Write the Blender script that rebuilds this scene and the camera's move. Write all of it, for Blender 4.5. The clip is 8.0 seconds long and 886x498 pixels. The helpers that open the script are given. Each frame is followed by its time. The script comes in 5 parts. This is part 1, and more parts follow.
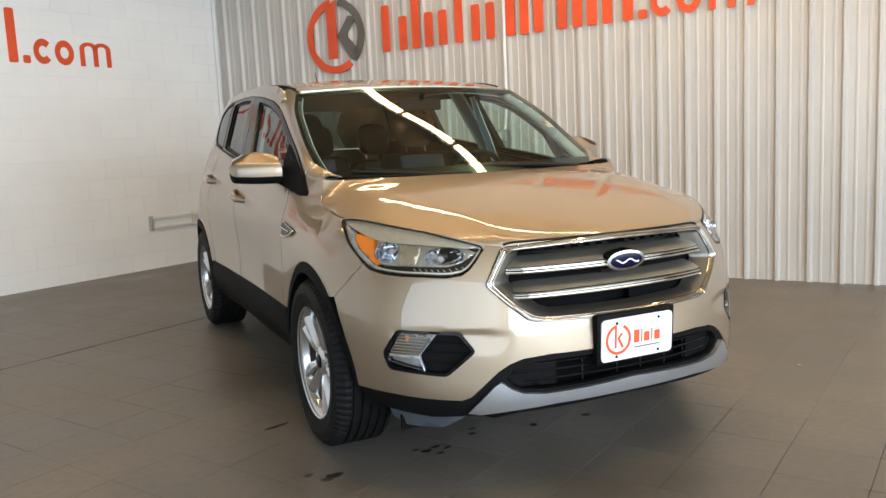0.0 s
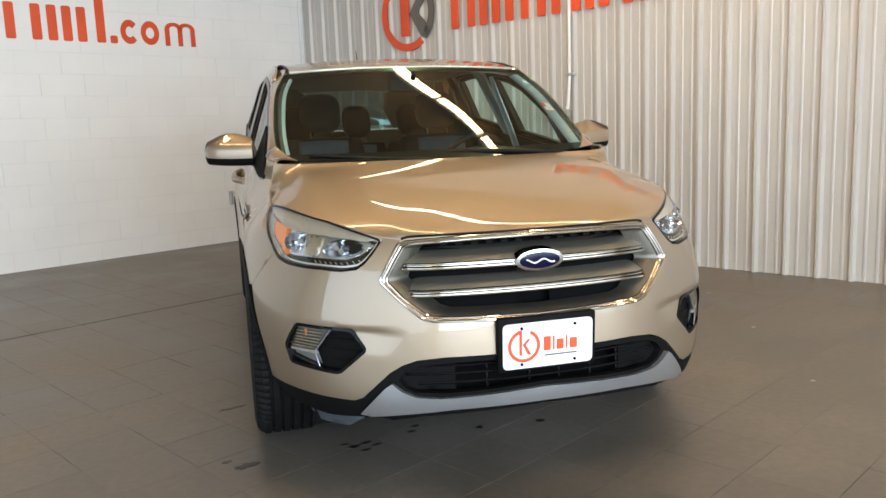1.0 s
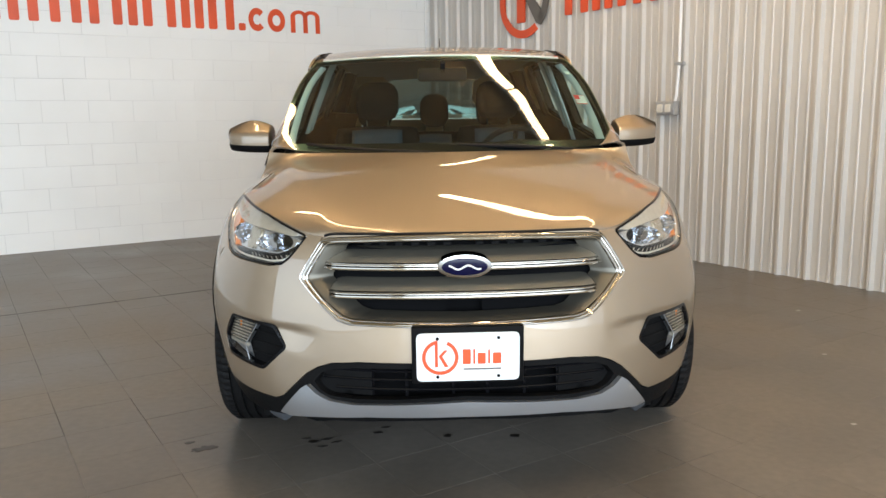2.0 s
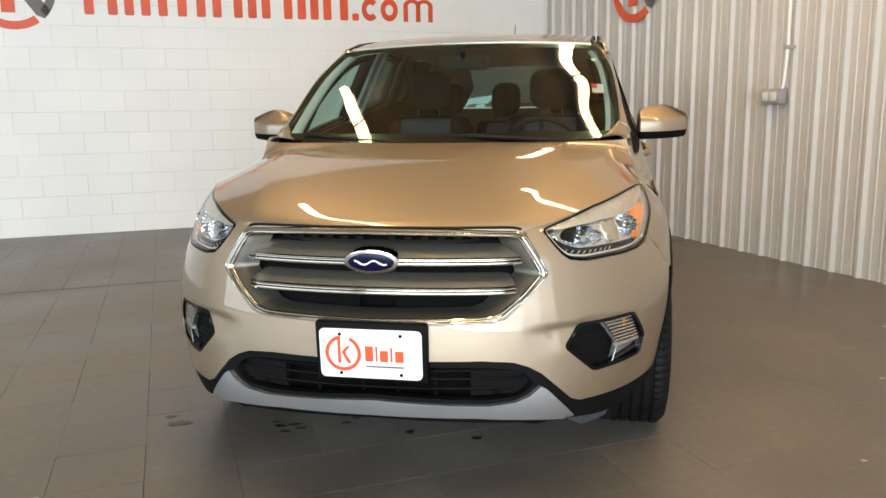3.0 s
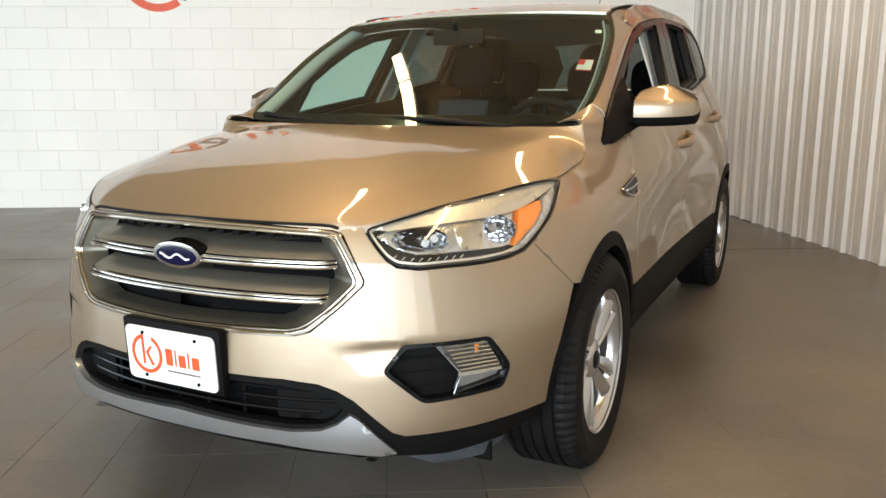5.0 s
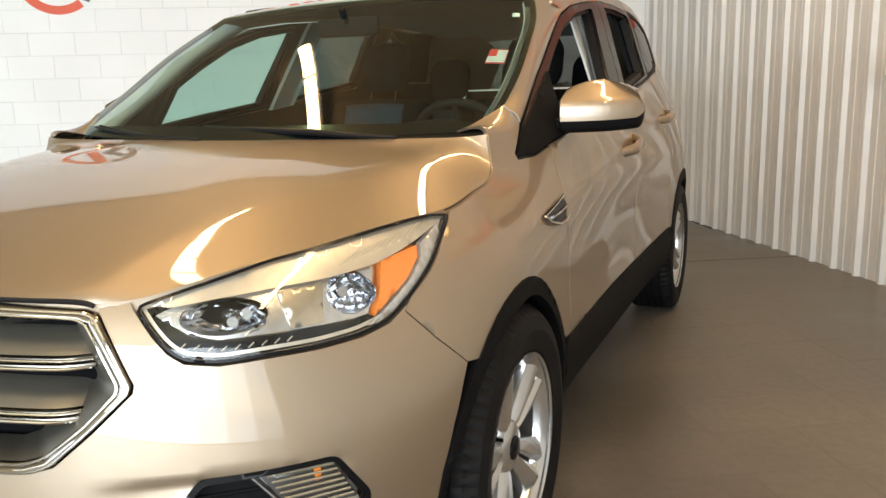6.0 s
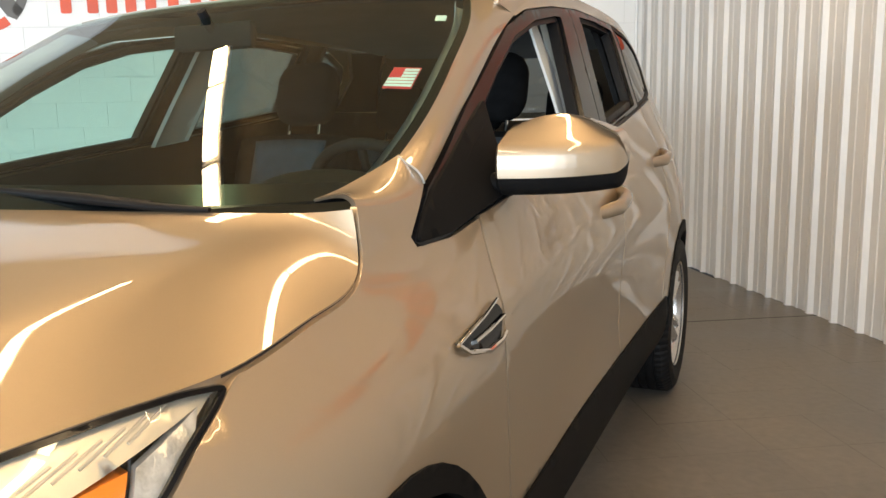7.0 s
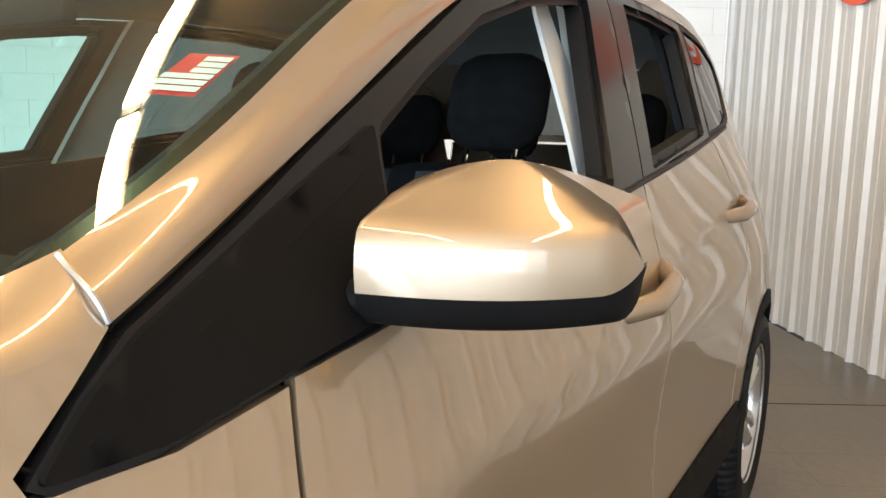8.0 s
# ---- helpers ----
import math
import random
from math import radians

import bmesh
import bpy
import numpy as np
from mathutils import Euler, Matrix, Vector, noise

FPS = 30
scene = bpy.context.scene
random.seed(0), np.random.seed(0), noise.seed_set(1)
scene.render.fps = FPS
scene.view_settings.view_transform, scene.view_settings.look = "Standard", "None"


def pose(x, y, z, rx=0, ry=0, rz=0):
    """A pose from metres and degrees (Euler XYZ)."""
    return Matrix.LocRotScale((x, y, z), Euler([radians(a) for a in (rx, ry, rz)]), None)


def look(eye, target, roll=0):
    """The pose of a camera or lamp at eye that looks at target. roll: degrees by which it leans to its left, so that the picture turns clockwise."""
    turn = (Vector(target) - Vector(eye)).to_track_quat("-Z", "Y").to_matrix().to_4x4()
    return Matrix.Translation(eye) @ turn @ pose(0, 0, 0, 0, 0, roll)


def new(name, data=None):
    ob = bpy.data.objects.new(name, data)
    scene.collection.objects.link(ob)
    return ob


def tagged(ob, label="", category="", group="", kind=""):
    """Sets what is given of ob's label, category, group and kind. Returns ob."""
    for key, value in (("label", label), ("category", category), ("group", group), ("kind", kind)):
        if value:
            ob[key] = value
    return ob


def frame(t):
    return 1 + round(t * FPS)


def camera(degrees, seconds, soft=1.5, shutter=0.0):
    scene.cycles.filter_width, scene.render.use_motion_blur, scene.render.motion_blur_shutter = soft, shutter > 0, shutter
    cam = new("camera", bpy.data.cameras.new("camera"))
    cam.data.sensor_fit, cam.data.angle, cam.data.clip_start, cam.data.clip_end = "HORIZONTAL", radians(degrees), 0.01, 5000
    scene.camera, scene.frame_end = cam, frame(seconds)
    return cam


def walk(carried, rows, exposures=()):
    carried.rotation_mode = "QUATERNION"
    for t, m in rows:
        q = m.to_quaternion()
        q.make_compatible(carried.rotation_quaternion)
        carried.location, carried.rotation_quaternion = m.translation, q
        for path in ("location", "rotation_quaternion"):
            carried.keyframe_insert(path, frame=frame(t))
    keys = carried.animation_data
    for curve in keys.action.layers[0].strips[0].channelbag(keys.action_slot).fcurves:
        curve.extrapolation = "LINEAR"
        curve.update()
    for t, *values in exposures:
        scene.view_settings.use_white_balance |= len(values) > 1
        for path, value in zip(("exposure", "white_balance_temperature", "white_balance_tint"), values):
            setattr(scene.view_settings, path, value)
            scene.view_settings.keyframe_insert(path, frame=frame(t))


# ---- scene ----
from mathutils.geometry import delaunay_2d_cdt

cam = camera(58.5, 8.0)
PATH = [
    (0, (-1.728, -3.085, 1.198), (-0.887, -1.29, 0.938), -2.8),
    (0.5, (-1.343, -3.154, 1.185), (-0.687, -1.285, 0.907), -2.8),
    (1, (-0.928, -3.211, 1.198), (-0.424, -1.3, 0.895), -2.2),
    (1.5, (-0.542, -3.189, 1.203), (-0.228, -1.239, 0.891), -1.2),
    (1.7, (-0.376, -3.188, 1.201), (-0.17, -1.224, 0.885), -1.0),
    (2.8, (0.471, -3.098, 1.206), (0.198, -1.148, 0.858), -0.9),
    (3, (0.626, -3.053, 1.203), (0.255, -1.119, 0.854), -0.8),
    (3.5, (1.009, -2.946, 1.214), (0.422, -1.068, 0.854), -0.8),
    (4, (1.256, -2.736, 1.202), (0.54, -0.905, 0.831), -0.2),
    (4.2, (1.333, -2.68, 1.206), (0.564, -0.873, 0.826), 0.0),
    (5.3, (1.517, -2.195, 1.172), (0.637, -0.441, 0.786), -0.2),
    (5.5, (1.496, -2.052, 1.177), (0.636, -0.289, 0.787), -0.8),
    (6, (1.44, -1.675, 1.171), (0.642, 0.119, 0.793), -1.5),
    (6.5, (1.401, -1.277, 1.189), (0.58, 0.514, 0.846), -0.7),
    (7, (1.315, -0.82, 1.196), (0.523, 0.99, 0.881), -1.2),
    (7.5, (1.264, -0.389, 1.203), (0.433, 1.405, 0.903), -0.8),
    (8, (1.221, 0.008, 1.23), (0.252, 1.734, 0.945), 1.3),
]
walk(cam, [(t, look(eye, target, roll)) for t, eye, target, roll in PATH], exposures=[(0, 0.08, 6500, 10), (1.5, 0.03, 6500, 10), (3.5, 0.05, 6950, 10), (5.5, 0.20, 7000, 10), (7, 0.40, 6700, 10), (8, 0.74, 6450, 10)])

# ---- world, sun and lamps ----
UP = math.radians(30)  # the room is turned by 30 degrees against the car
U = Vector((math.cos(UP), math.sin(UP), 0))  # along the block wall, towards the corner
V = Vector((math.sin(UP), -math.cos(UP), 0))  # along the metal wall, away from the corner
METAL, BLOCK, FAR_U, FAR_V, HIGH = 3.46, -5.76, -8.5, 8.0, 3.78
SLANT = 0.03  # the metal wall stands a little out of square


def room(u, v, z):
    """A point from the distances along the two walls."""
    return U * u + V * v + Vector((0, 0, z))


def metal(v):
    """How far along the block wall the metal wall stands, at v."""
    return METAL + SLANT * (v + 3)


world = bpy.data.worlds.new("daylight")
scene.world = world
world.use_nodes = True
wn = world.node_tree.nodes
sky = wn.new("ShaderNodeTexSky")
sky.sky_type, sky.sun_disc, sky.sun_elevation, sky.sun_rotation = "NISHITA", False, radians(38), radians(150)
wn["Background"].inputs[1].default_value = 0.12
world.node_tree.links.new(sky.outputs[0], wn["Background"].inputs[0])


def lamp(name, place, aim, wide, high, watts, colour):
    data = bpy.data.lights.new(name, "AREA")
    data.shape, data.size, data.size_y, data.energy, data.color = "RECTANGLE", wide, high, watts, colour
    ob = new(name, data)
    ob.matrix_world = look(place, aim)
    return ob


# daylight through the wide open gate behind the camera
GATE_U, GATE_W, GATE_H = -2.6, 11.5, 3.4
STRIP = GATE_W / 10
for k, watts in enumerate((104, 132, 148, 148, 140, 125, 104, 78, 50, 24)):
    mid = GATE_U - GATE_W / 2 + STRIP * (k + 0.5)
    lamp("daylight", room(mid, FAR_V - 0.05, 1.72), room(mid, 0, 1.72), STRIP, GATE_H, watts, (0.71, 0.855, 1.0))
# daylight fill through a second opening, unseen and added in the west wall
SIDE_0, SIDE_1 = -2.2, 6.8
SIDE_V = (SIDE_0 + SIDE_1) / 2
lamp("daylight", room(FAR_U + 0.05, SIDE_V, 1.65), room(0, SIDE_V, 1.65), SIDE_1 - SIDE_0, 3.2, 290, (0.71, 0.855, 1.0))

# ---- materials ----
def material(name, colour, rough=0.5, metal=0.0, coat=0.0, coat_rough=0.03, vary=0.0, scale=6.0, fine=0.0, fine_scale=200.0, bump=0.0, rough_vary=0.0, per_object=0.0, ior=1.5, tint=None, coat_ior=1.5, placed=False):
    """A surface with stains at one scale, grain at another, and relief."""
    m = bpy.data.materials.new(name)
    m.use_nodes = True
    n, l = m.node_tree.nodes, m.node_tree.links
    b = n["Principled BSDF"]
    b.inputs["Roughness"].default_value, b.inputs["Metallic"].default_value = rough, metal
    b.inputs["Coat Weight"].default_value, b.inputs["Coat Roughness"].default_value, b.inputs["Coat IOR"].default_value = coat, coat_rough, coat_ior
    b.inputs["IOR"].default_value = ior
    b.inputs["Base Color"].default_value = (*colour, 1)
    if not (vary or fine or bump or per_object or rough_vary):
        return m
    at = n.new("ShaderNodeNewGeometry").outputs["Position"] if placed else n.new("ShaderNodeTexCoord").outputs["Object"]
    big, small = n.new("ShaderNodeTexNoise"), n.new("ShaderNodeTexNoise")
    for tex, sc, det in ((big, scale, 6), (small, fine_scale, 3)):
        l.new(at, tex.inputs["Vector"])
        tex.inputs["Scale"].default_value, tex.inputs["Detail"].default_value = sc, det
    dark = tuple(c * (1 - vary) for c in colour) if tint is None else tint
    ramp = n.new("ShaderNodeValToRGB")
    ramp.color_ramp.elements[0].position, ramp.color_ramp.elements[1].position = 0.35, 0.65
    ramp.color_ramp.elements[0].color = (*dark, 1)
    ramp.color_ramp.elements[1].color = (*(min(1, c * (1 + vary * 0.5)) for c in colour), 1)
    l.new(big.outputs[0], ramp.inputs[0])
    last = ramp.outputs[0]
    for strength, source in ((fine, small.outputs[0]), (per_object, n.new("ShaderNodeObjectInfo").outputs["Random"])):
        if strength:
            hsv, mul = n.new("ShaderNodeHueSaturation"), n.new("ShaderNodeMapRange")
            mul.inputs["To Min"].default_value, mul.inputs["To Max"].default_value = 1 - strength, 1 + strength
            l.new(source, mul.inputs["Value"])
            l.new(mul.outputs[0], hsv.inputs["Value"])
            l.new(last, hsv.inputs["Color"])
            last = hsv.outputs[0]
    l.new(last, b.inputs["Base Color"])
    if rough_vary:
        r = n.new("ShaderNodeMapRange")
        r.inputs["From Min"].default_value, r.inputs["From Max"].default_value = 0.3, 0.7
        r.inputs["To Min"].default_value, r.inputs["To Max"].default_value = rough - rough_vary, rough + rough_vary
        l.new(big.outputs[0], r.inputs["Value"])
        l.new(r.outputs[0], b.inputs["Roughness"])
    if bump:
        bp = n.new("ShaderNodeBump")
        bp.inputs["Strength"].default_value, bp.inputs["Distance"].default_value = 0.6, bump
        l.new(small.outputs[0], bp.inputs["Height"])
        l.new(bp.outputs[0], b.inputs["Normal"])
    return m


def glass(name, tint, gloss_rough=0.0, ior=1.5):
    m = bpy.data.materials.new(name)
    m.use_nodes = True
    n, l = m.node_tree.nodes, m.node_tree.links
    n.remove(n["Principled BSDF"])
    clear, gloss, mix, fres = n.new("ShaderNodeBsdfTransparent"), n.new("ShaderNodeBsdfGlossy"), n.new("ShaderNodeMixShader"), n.new("ShaderNodeLayerWeight")
    clear.inputs[0].default_value, gloss.inputs["Roughness"].default_value, fres.inputs[0].default_value = (*tint, 1), gloss_rough, 0.5
    steep, share = n.new("ShaderNodeMath"), n.new("ShaderNodeMath")
    steep.operation, steep.inputs[1].default_value = "POWER", 5.0
    share.operation, share.inputs[1].default_value, share.inputs[2].default_value = "MULTIPLY_ADD", 0.92, ((ior - 1) / (ior + 1)) ** 2 * 1.9
    l.new(fres.outputs["Facing"], steep.inputs[0])
    l.new(steep.outputs[0], share.inputs[0])
    l.new(share.outputs[0], mix.inputs[0])
    l.new(clear.outputs[0], mix.inputs[1])
    l.new(gloss.outputs[0], mix.inputs[2])
    l.new(mix.outputs[0], n["Material Output"].inputs[0])
    return m


def glow(name, colour, strength):
    m = bpy.data.materials.new(name)
    m.use_nodes = True
    b = m.node_tree.nodes["Principled BSDF"]
    b.inputs["Emission Color"].default_value, b.inputs["Emission Strength"].default_value = (*colour, 1), strength
    return m


M = {
    "paint": material("gold_paint", (0.355, 0.274, 0.192), 0.49, 0.82, 1.0, 0.004, fine=0.05, fine_scale=900, coat_ior=1.6),
    "black": material("black_plastic", (0.006, 0.0058, 0.006), 0.6, ior=1.16, vary=0.2, bump=0.0004, fine_scale=1500),
    "gloss_black": material("gloss_black", (0.005, 0.005, 0.006), 0.18, ior=1.3),
    # near-black for hollows, their shade put into the colour; plate screws share it
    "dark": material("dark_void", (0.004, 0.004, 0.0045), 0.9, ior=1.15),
    "silver": material("silver_paint", (0.46, 0.48, 0.51), 0.36, 0.85, 0.8, fine=0.05, fine_scale=900),
    "chrome": material("chrome", (0.66, 0.635, 0.60), 0.07, 1.0),
    "alloy": material("alloy", (0.60, 0.60, 0.605), 0.24, 0.9, 0.6, fine=0.03),
    "alloy_dark": material("brake_iron", (0.09, 0.085, 0.08), 0.5, 0.7, vary=0.3),
    "rubber": material("tyre_rubber", (0.007, 0.0067, 0.007), 0.6, ior=1.25, vary=0.35, scale=14, fine=0.1, bump=0.0006, fine_scale=500),
    "deflector": material("grey_rubber", (0.075, 0.085, 0.10), 0.5, vary=0.2),
    "seal": material("rubber_seal", (0.006, 0.006, 0.007), 0.5, ior=1.3),
    "screen": glass("windscreen_glass", (0.56, 0.78, 0.72)),
    "pane": glass("side_glass", (0.74, 0.90, 0.85)),
    "tinted": glass("privacy_glass", (0.15, 0.165, 0.165)),
    "lens": glass("lamp_lens", (0.95, 0.96, 0.96)),
    "mirror": material("mirror", (0.85, 0.87, 0.88), 0.01, 1.0),
    "reflector": material("lamp_reflector", (0.72, 0.74, 0.78), 0.07, 1.0),
    "side_marker": material("frosted_reflector", (0.62, 0.62, 0.62), 0.28, 0.6, 0.5, vary=0.25, scale=60, bump=0.0015, fine_scale=220),
    "divider": material("lamp_divider", (0.60, 0.52, 0.40), 0.22, 0.7, 0.6, vary=0.15, scale=30),
    "amber": material("amber_lens", (0.90, 0.24, 0.02), 0.2, coat=1.0),
    "red": material("red_lens", (0.45, 0.01, 0.01), 0.15, coat=1.0),
    "dark_chrome": material("dark_bright_work", (0.34, 0.31, 0.27), 0.16, 1.0),
    "satin": material("satin_bar", (0.40, 0.37, 0.31), 0.40, 0.85),
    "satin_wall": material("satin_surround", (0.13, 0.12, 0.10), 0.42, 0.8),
    "bulb_silver": material("lamp_brow", (0.72, 0.67, 0.58), 0.34, 0.7, vary=0.06, scale=40),
    "bezel": material("lamp_bezel", (0.74, 0.75, 0.77), 0.24, 0.9, vary=0.1, scale=50),
    "cloth": material("seat_cloth", (0.006, 0.006, 0.0065), 0.95, vary=0.3, scale=25, ior=1.2),
    "cloth_grey": material("seat_cloth_grey", (0.05, 0.06, 0.075), 0.9, vary=0.2, scale=25),
    "trim": material("interior_plastic", (0.009, 0.009, 0.0095), 0.7, vary=0.15, ior=1.25),
    "pillar_trim": material("pillar_trim", (0.55, 0.56, 0.56), 0.7, vary=0.06),
    "headliner": material("headliner", (0.30, 0.30, 0.28), 0.95, vary=0.06),
    "white": material("white_plate", (0.82, 0.82, 0.82), 0.35, vary=0.03),
    "orange": material("orange_vinyl", (0.75, 0.085, 0.02), 0.45, vary=0.12, scale=3),
    "grey": material("grey_vinyl", (0.13, 0.115, 0.10), 0.45, vary=0.12, scale=3),
    "badge_blue": material("badge_blue", (0.004, 0.004, 0.026), 0.25, ior=1.3),
    "paper": material("paper", (0.75, 0.77, 0.75), 0.6, vary=0.04),
    "paper_red": material("paper_red", (0.6, 0.03, 0.04), 0.6),
    "paper_line": material("paper_line", (0.12, 0.16, 0.15), 0.6),
    "block": material("painted_block", (0.86, 0.86, 0.85), 0.55, vary=0.03, scale=1.4, bump=0.0015, fine_scale=90, per_object=0.012, placed=True),
    "mortar": material("painted_mortar", (0.64, 0.64, 0.635), 0.8, vary=0.15, placed=True),
    "metal_wall": material("painted_steel_sheet", (0.535, 0.512, 0.48), 0.32, vary=0.06, scale=1.2, fine=0.03, fine_scale=40),
    "tile": material("painted_floor_tile", (0.150, 0.131, 0.112), 0.40, vary=0.30, scale=1.3, fine=0.20, fine_scale=28, bump=0.0012, rough_vary=0.12, per_object=0.04, placed=True),
    "joint": material("floor_joint", (0.028, 0.026, 0.024), 0.8, vary=0.3, placed=True),
    "stain": material("floor_stain", (0.022, 0.018, 0.014), 0.35, vary=0.4, scale=30),
    "chip": material("paint_chip", (0.42, 0.41, 0.39), 0.7),
    "ceiling": material("ceiling_panel", (0.45, 0.345, 0.20), 0.85, vary=0.05),
    "plain_wall": material("plain_wall", (0.55, 0.52, 0.48), 0.8, vary=0.06),
    "galvanised": material("galvanised_box", (0.5, 0.5, 0.5), 0.35, 0.6, vary=0.1, scale=30),
    "cream": material("cream_rail", (0.72, 0.70, 0.64), 0.45, vary=0.05),
    "tube": glow("lamp_tube", (1.0, 0.71, 0.385), 28.0),
    "lamp_body": material("lamp_body", (0.7, 0.68, 0.64), 0.5),
}


# ---- building helpers ----
def part(name, bm, mat, parent=None, label="", smooth=True, angle=40):
    """Links a bmesh as one mesh object under a thing or a part."""
    mesh = bpy.data.meshes.new(name)
    bmesh.ops.recalc_face_normals(bm, faces=bm.faces)
    bm.to_mesh(mesh)
    bm.free()
    mesh.materials.append(mat)
    if smooth:
        mesh.shade_smooth()
        if angle:
            mesh.set_sharp_from_angle(angle=radians(angle))
    ob = new(name, mesh)
    if parent is not None:
        ob.parent = parent
    return tagged(ob, label)


def thing(name, label, category, place=(0, 0, 0), group="", kind=""):
    ob = new(name)
    ob.location = place
    ob.empty_display_size = 0.1
    return tagged(ob, label, category, group, kind)


def add_box(bm, low, high, m=None, bevel=0.0):
    got = bmesh.ops.create_cube(bm, size=1)["verts"]
    for v in got:
        v.co = Vector(((low[i] + high[i]) / 2 + v.co[i] * (high[i] - low[i]) for i in range(3)))
    if bevel:
        edges = list({e for v in got for e in v.link_edges})
        got = [v for v in bmesh.ops.bevel(bm, geom=edges, offset=bevel, segments=2, affect="EDGES", profile=0.5)["verts"]]
    if m is not None:
        for v in {v for v in got if v.is_valid}:
            v.co = m @ v.co
    return bm


def box(low, high, m=None, bevel=0.0):
    return add_box(bmesh.new(), low, high, m, bevel)


def add_tube(bm, points, radius, sides=10, closed=False, flat=1.0, caps=True):
    """A round bar along points; radius may be one number or one for each point."""
    pts = [Vector(p) for p in points]
    n = len(pts)
    rad = radius if isinstance(radius, (list, tuple)) else [radius] * n
    rings, side = [], None
    for i, p in enumerate(pts):
        a, b = pts[i - 1] if (i or closed) else p, pts[(i + 1) % n] if (i < n - 1 or closed) else p
        way = (b - a).normalized()
        if side is None:
            side = way.orthogonal().normalized() if abs(way.z) > 0.9 else way.cross(Vector((0, 0, 1))).normalized()
        side = (side - way * side.dot(way)).normalized()
        up = side.cross(way)
        rings.append([bm.verts.new(p + rad[i] * (math.cos(k * 2 * math.pi / sides) * side + flat * math.sin(k * 2 * math.pi / sides) * up)) for k in range(sides)])
    for i in range(n if closed else n - 1):
        r, q = rings[i], rings[(i + 1) % n]
        for k in range(sides):
            bm.faces.new((r[k], r[(k + 1) % sides], q[(k + 1) % sides], q[k]))
    if caps and not closed:
        bm.faces.new(rings[0][::-1])
        bm.faces.new(rings[-1])
    return bm


def tube(points, radius, sides=10, closed=False, flat=1.0):
    return add_tube(bmesh.new(), points, radius, sides, closed, flat)


def add_prism(bm, outline, depth, m):
    """A flat outline in x and y, extruded by depth along z, laid by the matrix m."""
    a = [bm.verts.new(m @ Vector((x, y, 0))) for x, y in outline]
    b = [bm.verts.new(m @ Vector((x, y, depth))) for x, y in outline]
    bm.faces.new(a[::-1])
    bm.faces.new(b)
    for i in range(len(a)):
        j = (i + 1) % len(a)
        bm.faces.new((a[i], a[j], b[j], b[i]))
    return bm


def rounded(points, radius=0.01, steps=4):
    """An outline with its corners rounded."""
    out, n = [], len(points)
    for i, p in enumerate(points):
        p = Vector(p[:2])
        a, b = Vector(points[i - 1][:2]) - p, Vector(points[(i + 1) % n][:2]) - p
        r = min(radius if len(points[i]) < 3 else points[i][2], a.length * 0.45, b.length * 0.45)
        if r < 1e-4:
            out.append(tuple(p))
            continue
        s, e = p + a.normalized() * r, p + b.normalized() * r
        for k in range(steps + 1):
            q = k / steps
            out.append(tuple((1 - q) ** 2 * s + 2 * q * (1 - q) * p + q * q * e))
    return out


def revolve(profile, centre, axis_x=1.0, sides=64):
    """Turns (radius, along) pairs round a line parallel to x through centre."""
    bm = bmesh.new()
    rings = []
    for k in range(sides):
        a = 2 * math.pi * k / sides
        rings.append([bm.verts.new((centre[0] + axis_x * d, centre[1] + r * math.cos(a), centre[2] + r * math.sin(a))) for r, d in profile])
    for k in range(sides):
        p, q = rings[k], rings[(k + 1) % sides]
        for i in range(len(profile) - 1):
            bm.faces.new((p[i], p[i + 1], q[i + 1], q[i]))
    return bm

# ---- the room ----
def slab(name, corners, thick, mat, label, category):
    """A flat wall from its corners, thickened away from the room."""
    bm = bmesh.new()
    a = [bm.verts.new(p) for p in corners]
    b = [bm.verts.new(Vector(p) + thick) for p in corners]
    bm.faces.new(a)
    bm.faces.new(b[::-1])
    for i in range(len(a)):
        j = (i + 1) % len(a)
        bm.faces.new((a[i], b[i], b[j], a[j]))
    return tagged(part(name, bm, mat, smooth=False), label, category, kind="structure")


UZ, VZ, DOWN = U * 0.2, V * 0.2, Vector((0, 0, -0.2))
floor = slab("floor", [room(FAR_U, BLOCK, -0.004), room(metal(BLOCK), BLOCK, -0.004), room(metal(FAR_V), FAR_V, -0.004), room(FAR_U, FAR_V, -0.004)], DOWN, M["joint"], "grey painted tile floor with dark joints", "floor")
slab("ceiling", [room(FAR_U, BLOCK, HIGH), room(metal(BLOCK), BLOCK, HIGH), room(metal(FAR_V), FAR_V, HIGH), room(FAR_U, FAR_V, HIGH)], -DOWN, M["ceiling"], "plain warm tan showroom ceiling", "ceiling")
wall_blocks = slab("wall_north", [room(FAR_U, BLOCK - 0.0032, 0), room(METAL + 0.2, BLOCK - 0.0032, 0), room(METAL + 0.2, BLOCK - 0.0032, HIGH), room(FAR_U, BLOCK - 0.0032, HIGH)], -VZ, M["mortar"], "white painted concrete block wall", "wall")
for name, a, b, low, high in (("wall_west_a", BLOCK, SIDE_0, 0, HIGH), ("wall_west_b", SIDE_1, FAR_V, 0, HIGH), ("wall_west_c", SIDE_0, SIDE_1, 3.3, HIGH)):
    slab(name, [room(FAR_U, a, low), room(FAR_U, b, low), room(FAR_U, b, high), room(FAR_U, a, high)], -UZ, M["plain_wall"], "plain painted wall beside an added, unseen side opening", "wall")
G0, G1, GT = GATE_U - GATE_W / 2, GATE_U + GATE_W / 2, 3.45
